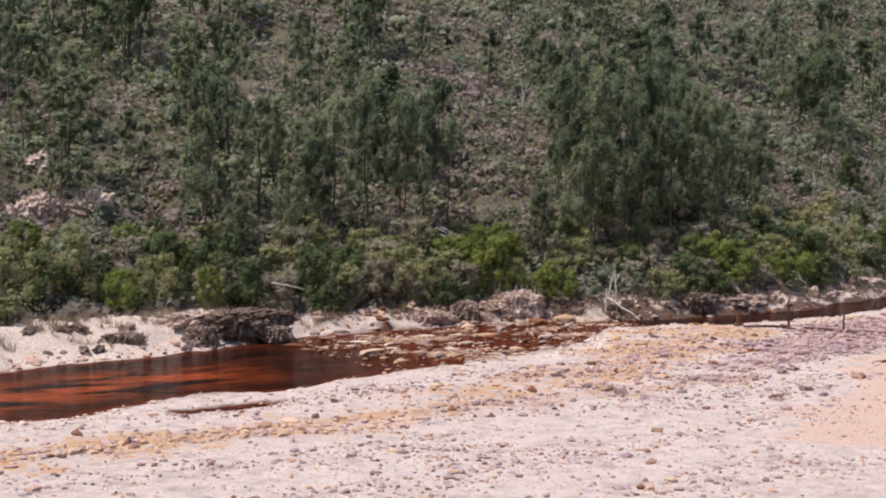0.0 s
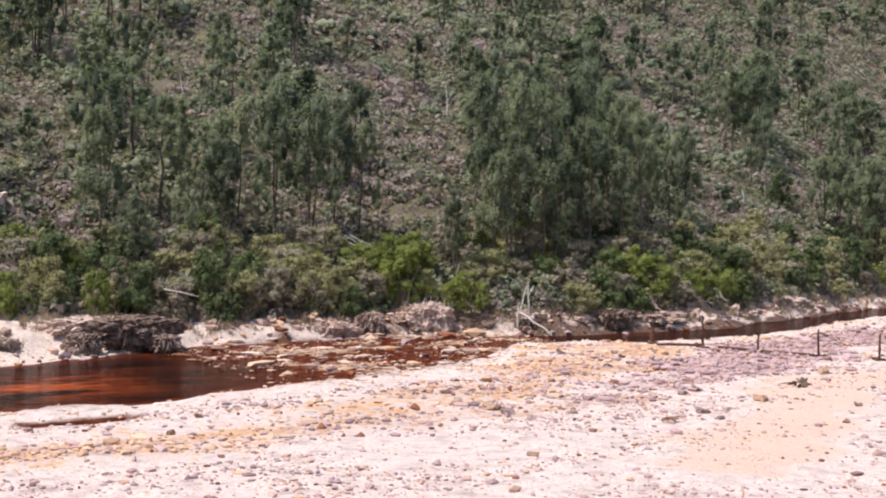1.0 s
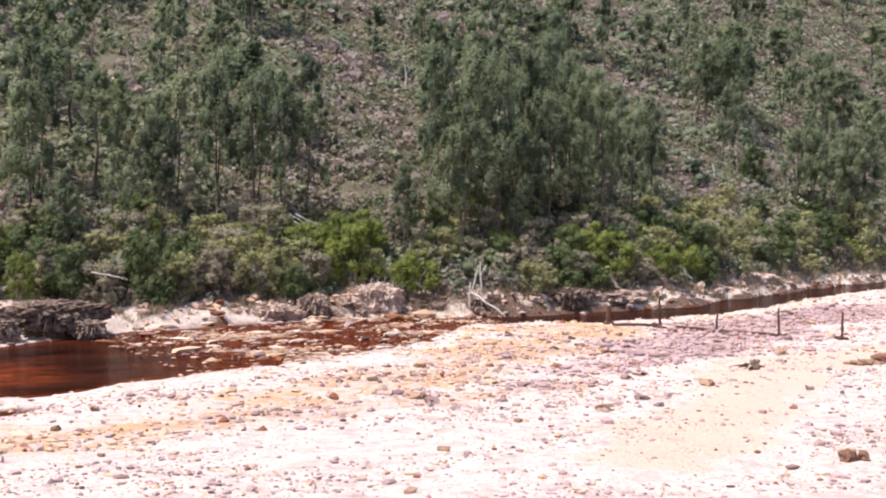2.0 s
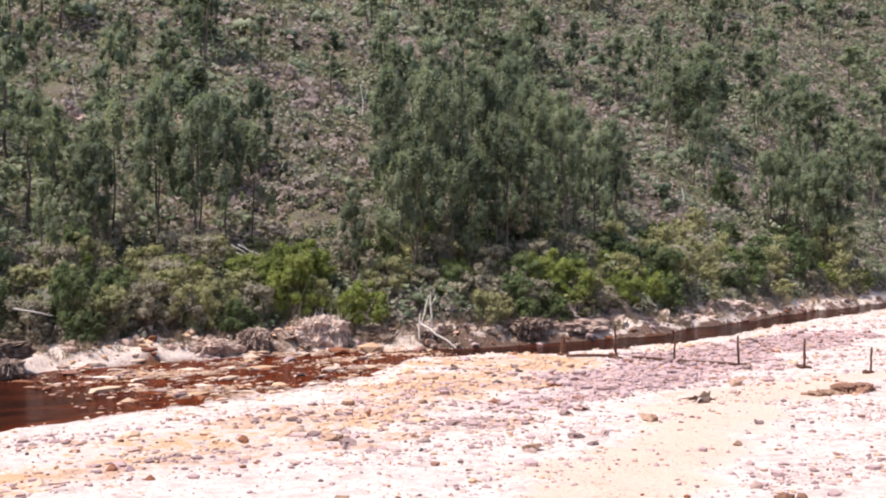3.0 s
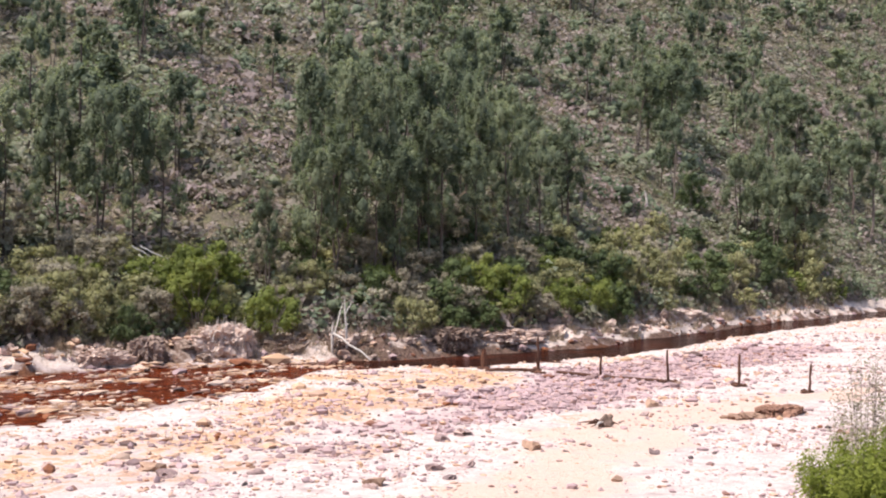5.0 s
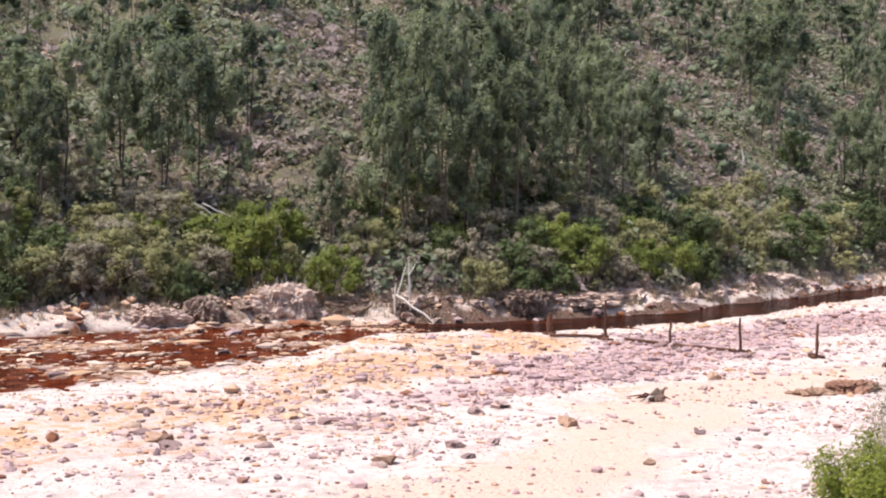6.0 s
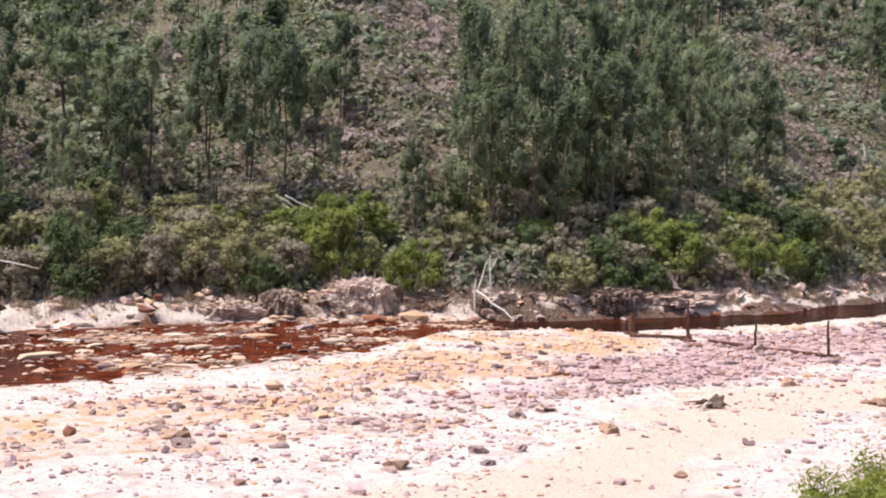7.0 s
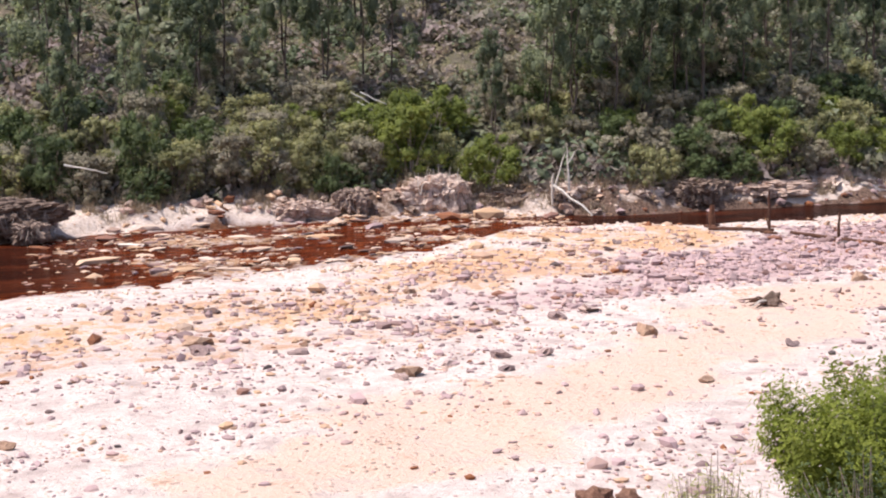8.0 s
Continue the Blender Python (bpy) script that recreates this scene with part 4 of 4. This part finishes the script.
v_, f_ = lump(3, np.random.default_rng(231), 0.7, 0.8, 1.5)
STONE_MESHES.append(mesh_from("stone", v_, f_, RED_EARTH))
PLAIN = "weathered grey-mauve stone lying on the pale river bed"
STAINED = "iron-stained brown stone lying on the pale river bed"
KNOWN = ((18.5, 21.15, 0.29, 10), (18.98, 21.1, 0.23, 10), (23.5, 27.5, 0.17, 0), (20.3, 30.8, 0.26, 1), (18.1, 29.9, 0.27, 9), (19.1, 30.5, 0.2, 2), (26.7, 29.8, 0.18, 4), (24.3, 32.0, 0.34, 3),
         (14.3, 34.3, 0.36, 6), (24.2, 35.3, 0.36, 7), (33.3, 37.3, 0.34, 3), (23.2, 34.7, 0.25, 5), (14.3, 33.3, 0.24, 8), (17.9, 29.6, 0.2, 1), (16.4, 32.6, 0.26, 2))
for x, y, size, kind in KNOWN:
    put_stone(x, y, size, kind, "rounded red-brown stone at the edge of the bed" if kind == 10 else STAINED if kind % 3 == 0 else PLAIN, x * 77, 8)
for i in range(140):
    while True:
        x, y = rng.uniform(0, 46), rng.uniform(24, 51)
        near, far = edges(x)
        if near - y > 0.5 and (y - 0.27 * x - 0.9) > 13.5 and rng.uniform() < 0.12 + 0.88 * float(sum(zones(x, y)[k] for k in ("mauve", "rust", "orange"))):
            break
    kind = int(rng.integers(0, 10))
    put_stone(x, y, 0.07 + 0.14 * rng.uniform() ** 2.5, kind, STAINED if kind % 3 == 0 else PLAIN, rng.uniform(0, 360), rng.uniform(-14, 14))


# ---- old posts and fallen beams ----
def build_post(x, y, tall, thick, lean, seed):
    r = np.random.default_rng(seed)
    post = thing("fence_post", "dark rusted old post standing in a heap of stones", "post", "row of old posts on the bed",
                 Matrix.Translation((x, y, on_ground(x, y))) @ pose(0, 0, 0, 0, 0, r.uniform(0, 360)))
    line = [(lean * f * tall + r.normal(0, 0.012), r.normal(0, 0.012), -0.25 + (tall + 0.25) * f) for f in np.linspace(0, 1, 7)]
    v, f = tube(line, [thick * q for q in (1.5, 1.25, 1.0, 0.95, 0.95, 0.9, 0.75)], 8, 0.14, r)
    part("shaft", mesh_from("shaft", v, f, RUSTY), post)
    side = [(lean * 0.2 * tall, 0, tall * 0.12), (0.09, 0.03, tall * 0.32), (0.13, 0.05, tall * 0.5)]
    v, f = tube(side, [thick * 0.6, thick * 0.45, thick * 0.15], 6, 0.15, r)
    part("splinter", mesh_from("splinter", v, f, RUSTY), post)
    for _ in range(6):
        w, d = r.uniform(0, 6.28), r.uniform(0.06, 0.3)
        v, f = lump(1, r, 0.5, 0.6)
        v = v * r.uniform(0.1, 0.2) + (math.cos(w) * d, math.sin(w) * d, 0.04)
        part("foot_stone", mesh_from("foot_stone", v, f, RUSTY), post, "dark rusty stone at the foot")
    return post


for i, (x, y, tall, thick, lean) in enumerate(((35.7, 50.8, 0.85, 0.13, 0.05), (36.55, 48.05, 1.55, 0.052, 0.02), (37.9, 45.6, 1.0, 0.05, 0.04), (38.95, 42.7, 1.3, 0.05, 0.10),
                                               (40.7, 40.6, 1.25, 0.055, 0.03), (41.6, 37.8, 1.1, 0.05, 0.05))):
    build_post(x, y, tall, thick, lean, 60 + i)


def stick(name, label, category, points, radii, material, seed, group="", sides=8):
    """A beam, log or branch along a bent line in the world, its foot as the thing's origin."""
    r = np.random.default_rng(seed)
    pts = np.array(points, float)
    fine = [pts[0]]
    rad = [radii[0]]
    for i in range(len(pts) - 1):
        for f in (0.25, 0.5, 0.75, 1.0):
            fine.append(pts[i] * (1 - f) + pts[i + 1] * f + r.normal(0, 0.25 * radii[i], 3) * (f < 1))
            rad.append(radii[i] * (1 - f) + radii[i + 1] * f)
    v, f = tube(np.array(fine) - pts[0], rad, sides, 0.12, r)
    ob = tagged(new(name, mesh_from(name, v, f, material)), label, category, group)
    ob.location = pts[0]
    return ob


def lying(x0, y0, x1, y1, up=0.08):
    return [(x, y, on_ground(x, y) + up) for x, y in ((x0, y0), ((x0 + x1) / 2, (y0 + y1) / 2), (x1, y1))]


stick("fallen_beam", "dark rusty beam lying along the row of posts", "beam", lying(37.2, 47.6, 38.6, 42.9), (0.07, 0.075, 0.06), RUSTY, 1)
stick("fallen_beam", "dark rusty beam lying along the row of posts", "beam", lying(34.9, 49.6, 36.9, 48.3), (0.06, 0.07, 0.06), RUSTY, 2)


# ---- dead wood on the bank and slope ----
def build_snag():
    """A bleached fallen tree at the foot of the bank: a long limb down to the water and two prongs up."""
    z = on_ground(31.8, 56.8)
    snag = thing("fallen_snag", "bleached fallen tree with bare forked branches on the bank", "dead tree", at=Matrix.Translation((31.8, 56.8, z)))
    o = np.array((31.8, 56.8, z))
    for name, pts, radii in (("trunk", ((31.4, 56.8, 1.25), (31.95, 56.1, 0.72), (32.6, 55.3, 0.08)), (0.07, 0.058, 0.03)),
                             ("branch", ((31.45, 56.8, 0.9), (31.75, 56.85, 1.8), (32.05, 56.95, 2.6)), (0.042, 0.034, 0.015)),
                             ("branch", ((32.2, 56.85, z - 0.3), (32.15, 56.85, 1.7), (32.1, 56.9, 2.8)), (0.065, 0.05, 0.022)),
                             ("branch", ((32.12, 56.85, 2.1), (32.35, 56.8, 2.5), (32.45, 56.75, 2.65)), (0.03, 0.02, 0.008)),
                             ("branch", ((31.45, 56.8, 0.4), (31.4, 56.75, 1.2), (31.42, 56.7, 1.75)), (0.07, 0.06, 0.03))):
        r = np.random.default_rng(len(pts) + int(pts[0][0] * 100))
        pts = np.array(pts) - o
        line = [pts[0], (pts[0] + pts[1]) / 2 + r.normal(0, 0.03, 3), pts[1], (pts[1] + pts[2]) / 2 + r.normal(0, 0.03, 3), pts[2]]
        v, f = tube(line, np.interp((0, 1, 2, 3, 4), (0, 2, 4), radii), 7, 0.12, r)
        part(name, mesh_from(name, v, f, DEAD_WOOD, flat=False), snag)


build_snag()
WHITE = "bleached white dead branch caught in the scrub"
BRANCHES = (((44.1, 60.3, 1.75), (45.1, 60.0, 1.2), (46.1, 59.7, 0.7)), ((39.7, 59.6, 1.7), (40.4, 59.3, 1.25), (41.1, 59.0, 1.0)), ((24.35, 63.4, 5.0), (25.0, 63.2, 4.6), (25.6, 63.0, 4.25)),
            ((24.85, 63.7, 5.0), (25.5, 63.5, 4.65), (26.1, 63.3, 4.4)), ((24.6, 63.3, 4.6), (25.1, 63.1, 4.3), (25.7, 62.9, 4.05)), ((31.0, 64.4, 4.5), (31.4, 64.3, 4.65), (31.85, 64.2, 4.75)),
            ((11.9, 57.6, 2.5), (12.7, 57.5, 2.35), (13.5, 57.4, 2.15)))
for i, line in enumerate(BRANCHES):
    stick("dead_branch", WHITE, "branch", line, (0.036, 0.03, 0.012), DEAD_WOOD, 300 + i, "dead branches", 6)
stick("dead_branch", "long thin grey branch fallen along the bank", "branch", ((34.8, 57.6, 1.3), (36.4, 57.4, 1.12), (38.4, 57.3, 1.1), (40.4, 57.4, 1.0)), (0.03, 0.028, 0.022, 0.01), GREY_TWIG, 330, "dead branches", 6)
for i, (x, y, tall, thick) in enumerate(((69.2, 78.6, 1.6, 0.13), (42.4, 82.0, 2.6, 0.05), (55.4, 90.5, 3.4, 0.06), (23.9, 87.0, 2.4, 0.06))):
    z = on_ground(x, y)
    dead = thing("dead_tree", "bare white dead tree standing on the slope", "dead tree", "dead trees", Matrix.Translation((x, y, z)))
    for name, line, radii in (("trunk", ((0, 0, -0.2), (0.15, 0, tall * 0.5), (-0.1, 0, tall)), (thick, thick * 0.8, thick * 0.4)),
                              ("branch", ((0.15, 0, tall * 0.55), (0.4, -0.1, tall * 0.75), (0.5, -0.1, tall * 0.9)), (thick * 0.5, thick * 0.4, thick * 0.1))):
        if name == "branch" and tall < 2:
            continue
        v, f = tube(line, radii, 7)
        part(name, mesh_from(name, v, f, DEAD_WOOD, flat=False), dead)


# ---- eroded bank pieces ----
def gullied(level, r):
    """A lump of earth cut by upright gullies and cracks."""
    v, f = ico(level)
    off = Vector(r.uniform(-30, 30, 3))
    k = []
    for p in v:
        gully = abs(noise.noise(Vector((p[0] * 4.2, p[1] * 4.2, p[2] * 1.3)) + off))
        crack = abs(noise.noise(Vector((p[0] * 9, p[1] * 9, p[2] * 3.5)) + off))
        k.append(0.82 + 0.34 * noise.noise(Vector(p * 1.8) + off) + 0.75 * min(gully, 0.42) + 0.28 * min(crack, 0.4) + 0.13 * noise.noise(Vector(p * 14) + off))
    return v * np.array(k)[:, None], f


def earth_block(name, label, x, y, wide, deep, high, z, material, seed, roots=14, stalks=0):
    """An eroded block of sod with a ragged face and roots hanging from its lip."""
    r = np.random.default_rng(seed)
    block = thing(name, label, "earth bank", "eroded bank pieces", Matrix.Translation((x, y, z)) @ pose(0, 0, 0, 0, 0, 10))
    v, f = gullied(5, r)
    v[:, 2] = np.where(v[:, 2] > 0.5, 0.5 + (v[:, 2] - 0.5) * 0.45, v[:, 2])
    v = v * (wide, deep, high)
    part("sod", mesh_from("sod", v, f, material), block)
    for _ in range(roots):
        px = r.uniform(-0.85, 0.85) * wide
        py = -deep * math.sqrt(max(0.05, 1 - (px / wide) ** 2)) * r.uniform(0.85, 1.05)
        top = high * r.uniform(0.1, 0.5)
        line = [(px, py * 0.8, top), (px + r.normal(0, 0.06), py - 0.1, top * 0.4), (px + r.normal(0, 0.14), py - r.uniform(0.0, 0.2), -high * r.uniform(0.3, 0.8))]
        v, f = tube(line, [0.02, 0.015, 0.005], 5)
        part("root", mesh_from("root", v, f, GREY_TWIG, flat=False), block)
    for _ in range(stalks):
        px, py = r.uniform(-0.8, 0.8) * wide, r.uniform(-0.9, 0.3) * deep
        base = high * 0.55 * math.sqrt(max(0.1, 1 - (px / wide) ** 2))
        line = [(px, py, base * 0.5), (px + r.normal(0, 0.08), py - 0.05, base + 0.15), (px + r.normal(0, 0.2), py - 0.1, base + r.uniform(0.3, 0.75))]
        v, f = tube(line, [0.024, 0.017, 0.006], 5)
        part("dry_stalk", mesh_from("dry_stalk", v, f, DEAD_WOOD, flat=False), block, "bleached dry stalk")
    return block


earth_block("sod_overhang", "dark overhanging sod with hanging roots on the pale bank", 9.6, 54.9, 1.9, 1.0, 0.85, 0.85, SOD, 1, 22)
earth_block("sod_overhang", "dark slumped clod of rooty earth at the water", 7.0, 53.9, 0.75, 0.6, 0.6, 0.45, SOD, 2, 12)
earth_block("sod_overhang", "dark slumped clod of rooty earth at the water", 10.6, 53.9, 0.6, 0.5, 0.5, 0.4, SOD, 3, 10)
earth_block("sod_overhang", "dark overhanging sod with hanging roots on the pale bank", 7.4, 55.6, 1.6, 0.9, 0.6, 0.95, PALE_EARTH, 4, 6)
earth_block("earth_mound", "pale crumbling earth mound with dry roots on the bank", 26.9, 58.6, 1.5, 0.9, 1.15, 0.7, PALE_EARTH, 5, 34, 26)
earth_block("earth_mound", "brown crumbling earth mound under the fallen tree", 33.2, 57.8, 1.9, 0.9, 0.85, 0.7, PALE_EARTH, 6, 20, 16)
earth_block("earth_mound", "brown crumbling earth mound on the bank", 30.6, 58.2, 1.5, 0.7, 0.6, 0.55, SOD, 7, 6)
earth_block("sod_overhang", "dark hollow overhang of rooty earth above the water", 38.4, 57.3, 1.3, 0.8, 0.8, 0.7, SOD, 8, 18)
earth_block("sod_overhang", "dark rooty clod of earth beside the water", 23.2, 58.3, 0.7, 0.6, 0.8, 0.6, SOD, 9, 10)
earth_block("earth_mound", "pale crumbling earth ledge on the bank", 42.2, 57.7, 2.0, 0.8, 0.55, 0.6, PALE_EARTH, 10, 4)
earth_block("earth_mound", "pale crumbling earth ledge on the bank", 58.5, 64.0, 2.6, 1.0, 0.6, 0.9, PALE_EARTH, 11, 3)
earth_block("earth_mound", "pale crumbling earth ledge on the bank", 21.0, 58.0, 1.4, 0.6, 0.5, 0.4, PALE_EARTH, 12, 4)
earth_block("earth_mound", "low brown mound of stained earth on the bed", 35.9, 34.0, 1.0, 0.6, 0.45, 0.12, RED_EARTH, 13, 0)
earth_block("earth_mound", "low brown mound of stained earth on the bed", 34.3, 33.9, 0.75, 0.5, 0.3, 0.1, STONE_ORANGE, 14, 0)


earth_block("sod_overhang", "dark slumped clod of rooty earth on the pale bank", 3.2, 53.4, 0.9, 0.5, 0.45, 0.5, SOD, 15, 6)
earth_block("sod_overhang", "dark slumped clod of rooty earth on the pale bank", 1.4, 54.4, 0.7, 0.5, 0.5, 0.75, SOD, 16, 5)

OUTCROPS = ((2.2, 67.6, 0.9), (3.4, 68.3, 1.1), (4.9, 68.8, 0.9), (6.6, 69.5, 1.2), (7.6, 69.9, 0.8), (4.5, 72.8, 0.9), (4.9, 73.6, 0.7), (23.0, 86.6, 1.1), (23.6, 85.4, 0.8))
for i, (x, y, size) in enumerate(OUTCROPS):
    v_, f_ = gullied(4, np.random.default_rng(500 + i))
    ob = tagged(new("rock_outcrop", mesh_from("rock_outcrop", v_, f_, PALE_EARTH)), "pale pink crumbling outcrop showing through the scrub", "rock", "outcrops on the slope")
    ob.matrix_basis = Matrix.Translation((x, y, on_ground(x, y) + 0.1)) @ pose(0, 0, 0, 0, 0, 70 * i) @ Matrix.Diagonal((size * 0.9, size * 0.8, size * 0.75, 1))

CLODS = []
for i in range(6):
    r_ = np.random.default_rng(400 + i)
    v_, f_ = lump(3, r_, 1.1, 0.75, 2.0)
    CLODS.append(mesh_from("earth_clod", v_, f_, (PALE_EARTH, SOD)[i % 2]))
for i in range(90):
    x = rng.uniform(-1, 66)
    soft = float(1 - smooth(9, 15, x))
    y = float(edges(x)[1]) + rng.uniform(0.9 if x > 36 else 0.2, 1.8) + soft * rng.uniform(0, 3.5)
    size = rng.uniform(0.12, 0.5) * (0.68 + 0.32 * float(smooth(34, 40, x)))
    k = int(rng.integers(0, 6))
    k = k - k % 2 if x > 40 else k
    ob = tagged(new("earth_clod", CLODS[k]), ("pale crumbled clod of earth on the eroded bank", "dark crumbled clod of earth on the eroded bank")[k % 2], "clod", "clods along the bank")
    ob.matrix_basis = Matrix.Translation((x, y, on_ground(x, y) + 0.1 * size)) @ pose(0, 0, 0, rng.uniform(-15, 15), rng.uniform(-15, 15), rng.uniform(0, 360)) @ Matrix.Diagonal((size * 1.3, size, size * rng.uniform(0.7, 1.3), 1))


# ---- debris on the bed ----
def build_debris():
    x, y = 28.6, 34.3
    pile = thing("driftwood", "tangle of dark driftwood with one pale stick on the bed", "driftwood", at=Matrix.Translation((x, y, on_ground(x, y))))
    r = np.random.default_rng(44)
    v, f = lump(3, r, 0.7, 0.7, 2.2)
    part("root_ball", mesh_from("root_ball", v * 0.3 + (0.15, 0, 0.15), f, SOD), pile)
    for k in range(9):
        w = r.uniform(2.2, 4.2) if k < 6 else r.uniform(0, 6.28)
        n = r.uniform(0.4, 1.0)
        line = [(0.1, 0, 0.12), (0.1 + math.cos(w) * n * 0.5, math.sin(w) * n * 0.4, 0.2 * r.uniform(0.4, 1.2)), (0.1 + math.cos(w) * n, math.sin(w) * n * 0.8, 0.05)]
        v, f = tube(line, [0.04, 0.03, 0.01], 6, 0.1, r)
        part("twig", mesh_from("twig", v, f, DEAD_WOOD if k == 0 else RUSTY), pile, "pale bleached stick" if k == 0 else "")


build_debris()


# ---- bushes on the near embankment ----
def build_near_bush(name, label, x, y, wide, tall, leaf, seed, count, tuft, slim, twigs, leafy_from=0.32, slope=0.45):
    r = np.random.default_rng(seed)
    bush = thing(name, label, "shrub", "bushes on the embankment", Matrix.Translation((x, y, on_ground(x, y, 0.05))))
    cs, tones, faces = [], [], []
    shoots = 170
    for k in range(shoots):
        w = r.uniform(0, 6.28)
        spread = math.sqrt(r.uniform(0, 1))
        h = tall * (1 - slope * spread ** 2) * r.uniform(0.75, 1.08)
        end = np.array([math.cos(w) * wide * 0.5 * spread, math.sin(w) * wide * 0.5 * spread, h])
        foot = np.array([math.cos(w) * 0.12, math.sin(w) * 0.12, -0.1])
        bend = foot * 0.5 + end * 0.5 + np.array([0, 0, -0.08]) + r.normal(0, 0.05, 3)
        if k < twigs:
            v, f = tube([foot, bend, end], [0.014, 0.009, 0.003], 5)
            part("shoot", mesh_from("shoot", v, f, GREY_TWIG, flat=False), bush)
        n = count // shoots
        t = r.uniform(leafy_from, 1.02, n)[:, None]
        line = np.where(t < 0.5, foot + (bend - foot) * t * 2, bend + (end - bend) * (t - 0.5) * 2)
        cs.append(line + r.normal(0, 0.08, (n, 3)))
        faces.append(np.tile(end - (0, 0, 0.2 * tall), (n, 1)))
        tones.append(np.clip(r.uniform(0.2, 0.8) + r.normal(0, 0.15, n), 0, 1))
    cs, tones = np.concatenate(cs), np.concatenate(tones)
    v, f = leaves(cs, r.uniform(0.6, 1.2, len(cs)) * tuft, r, 0.0, slim, np.concatenate(faces))
    part("crown", mesh_from("crown", v, f, leaf, {"tone": np.repeat(tones, 4)}), bush)
    return bush


build_near_bush("green_bush", "bright green leafy bush on the track embankment", 20.45, 17.1, 3.0, 2.35, LEAF_FRESH, 71, 72000, 0.044, 0.38, 60, 0.3, 0.2)
build_near_bush("green_bush", "bright green leafy bush on the track embankment", 22.4, 16.9, 3.0, 2.8, LEAF_FRESH, 72, 48000, 0.044, 0.38, 60, 0.3, 0.26)
build_near_bush("grey_bush", "thin grey-green bush with dry twigs on the embankment", 23.05, 19.7, 1.8, 3.8, LEAF_GREY, 73, 4200, 0.045, 0.36, 40, 0.8)
build_near_bush("dry_bush", "sparse dry grey bush with bare twigs on the embankment", 18.3, 17.3, 1.6, 1.7, LEAF_OLIVE, 74, 4000, 0.045, 0.3, 120)
build_near_bush("dry_bush", "sparse dry grey bush with bare twigs on the embankment", 19.3, 15.6, 2.0, 1.5, LEAF_DARK, 75, 4000, 0.045, 0.3, 60)


# ---- dry grass and clods along the bank ----
def build_bank_grass():
    r = np.random.default_rng(91)
    n = 1300
    x = r.uniform(-4, 84, n)
    s = r.uniform(0.5, 2.6, n) + 4.2 * (1 - smooth(9, 15, x)) * r.uniform(0.3, 1, n)
    y = edges(x)[1] + s
    clump = wobble(x, y, 3.2) > -0.1
    x, y = x[clump], y[clump]
    z = terrain(x, y)
    per = 16
    foot = np.repeat(np.stack([x, y, z], 1), per, 0) + r.normal(0, 0.09, (len(x) * per, 3)) * (1, 1, 0)
    tip = foot + r.normal(0, 0.13, foot.shape) * (1, 1, 0.4) + np.stack([np.zeros(len(foot)), np.full(len(foot), -0.05), r.uniform(0.15, 0.5, len(foot))], 1)
    side = np.stack([r.normal(0, 1, len(foot)), r.normal(0, 1, len(foot)), np.zeros(len(foot))], 1)
    side = side / np.linalg.norm(side, axis=1)[:, None] * 0.018
    v = np.stack([foot - side, foot + side, tip + side * 0.3, tip - side * 0.3], 1).reshape(-1, 3)
    tone = np.repeat(np.clip(np.repeat(r.uniform(0, 1, len(x)), per) + r.normal(0, 0.1, len(foot)), 0, 1), 4)
    me = mesh_from("dry_grass", v, np.arange(len(v)).reshape(-1, 4), DRY_GRASS, {"tone": tone})
    return tagged(new("dry_grass", me), "dry bleached grass tufts along the eroded bank", "grass", kind="stuff")


build_bank_grass()
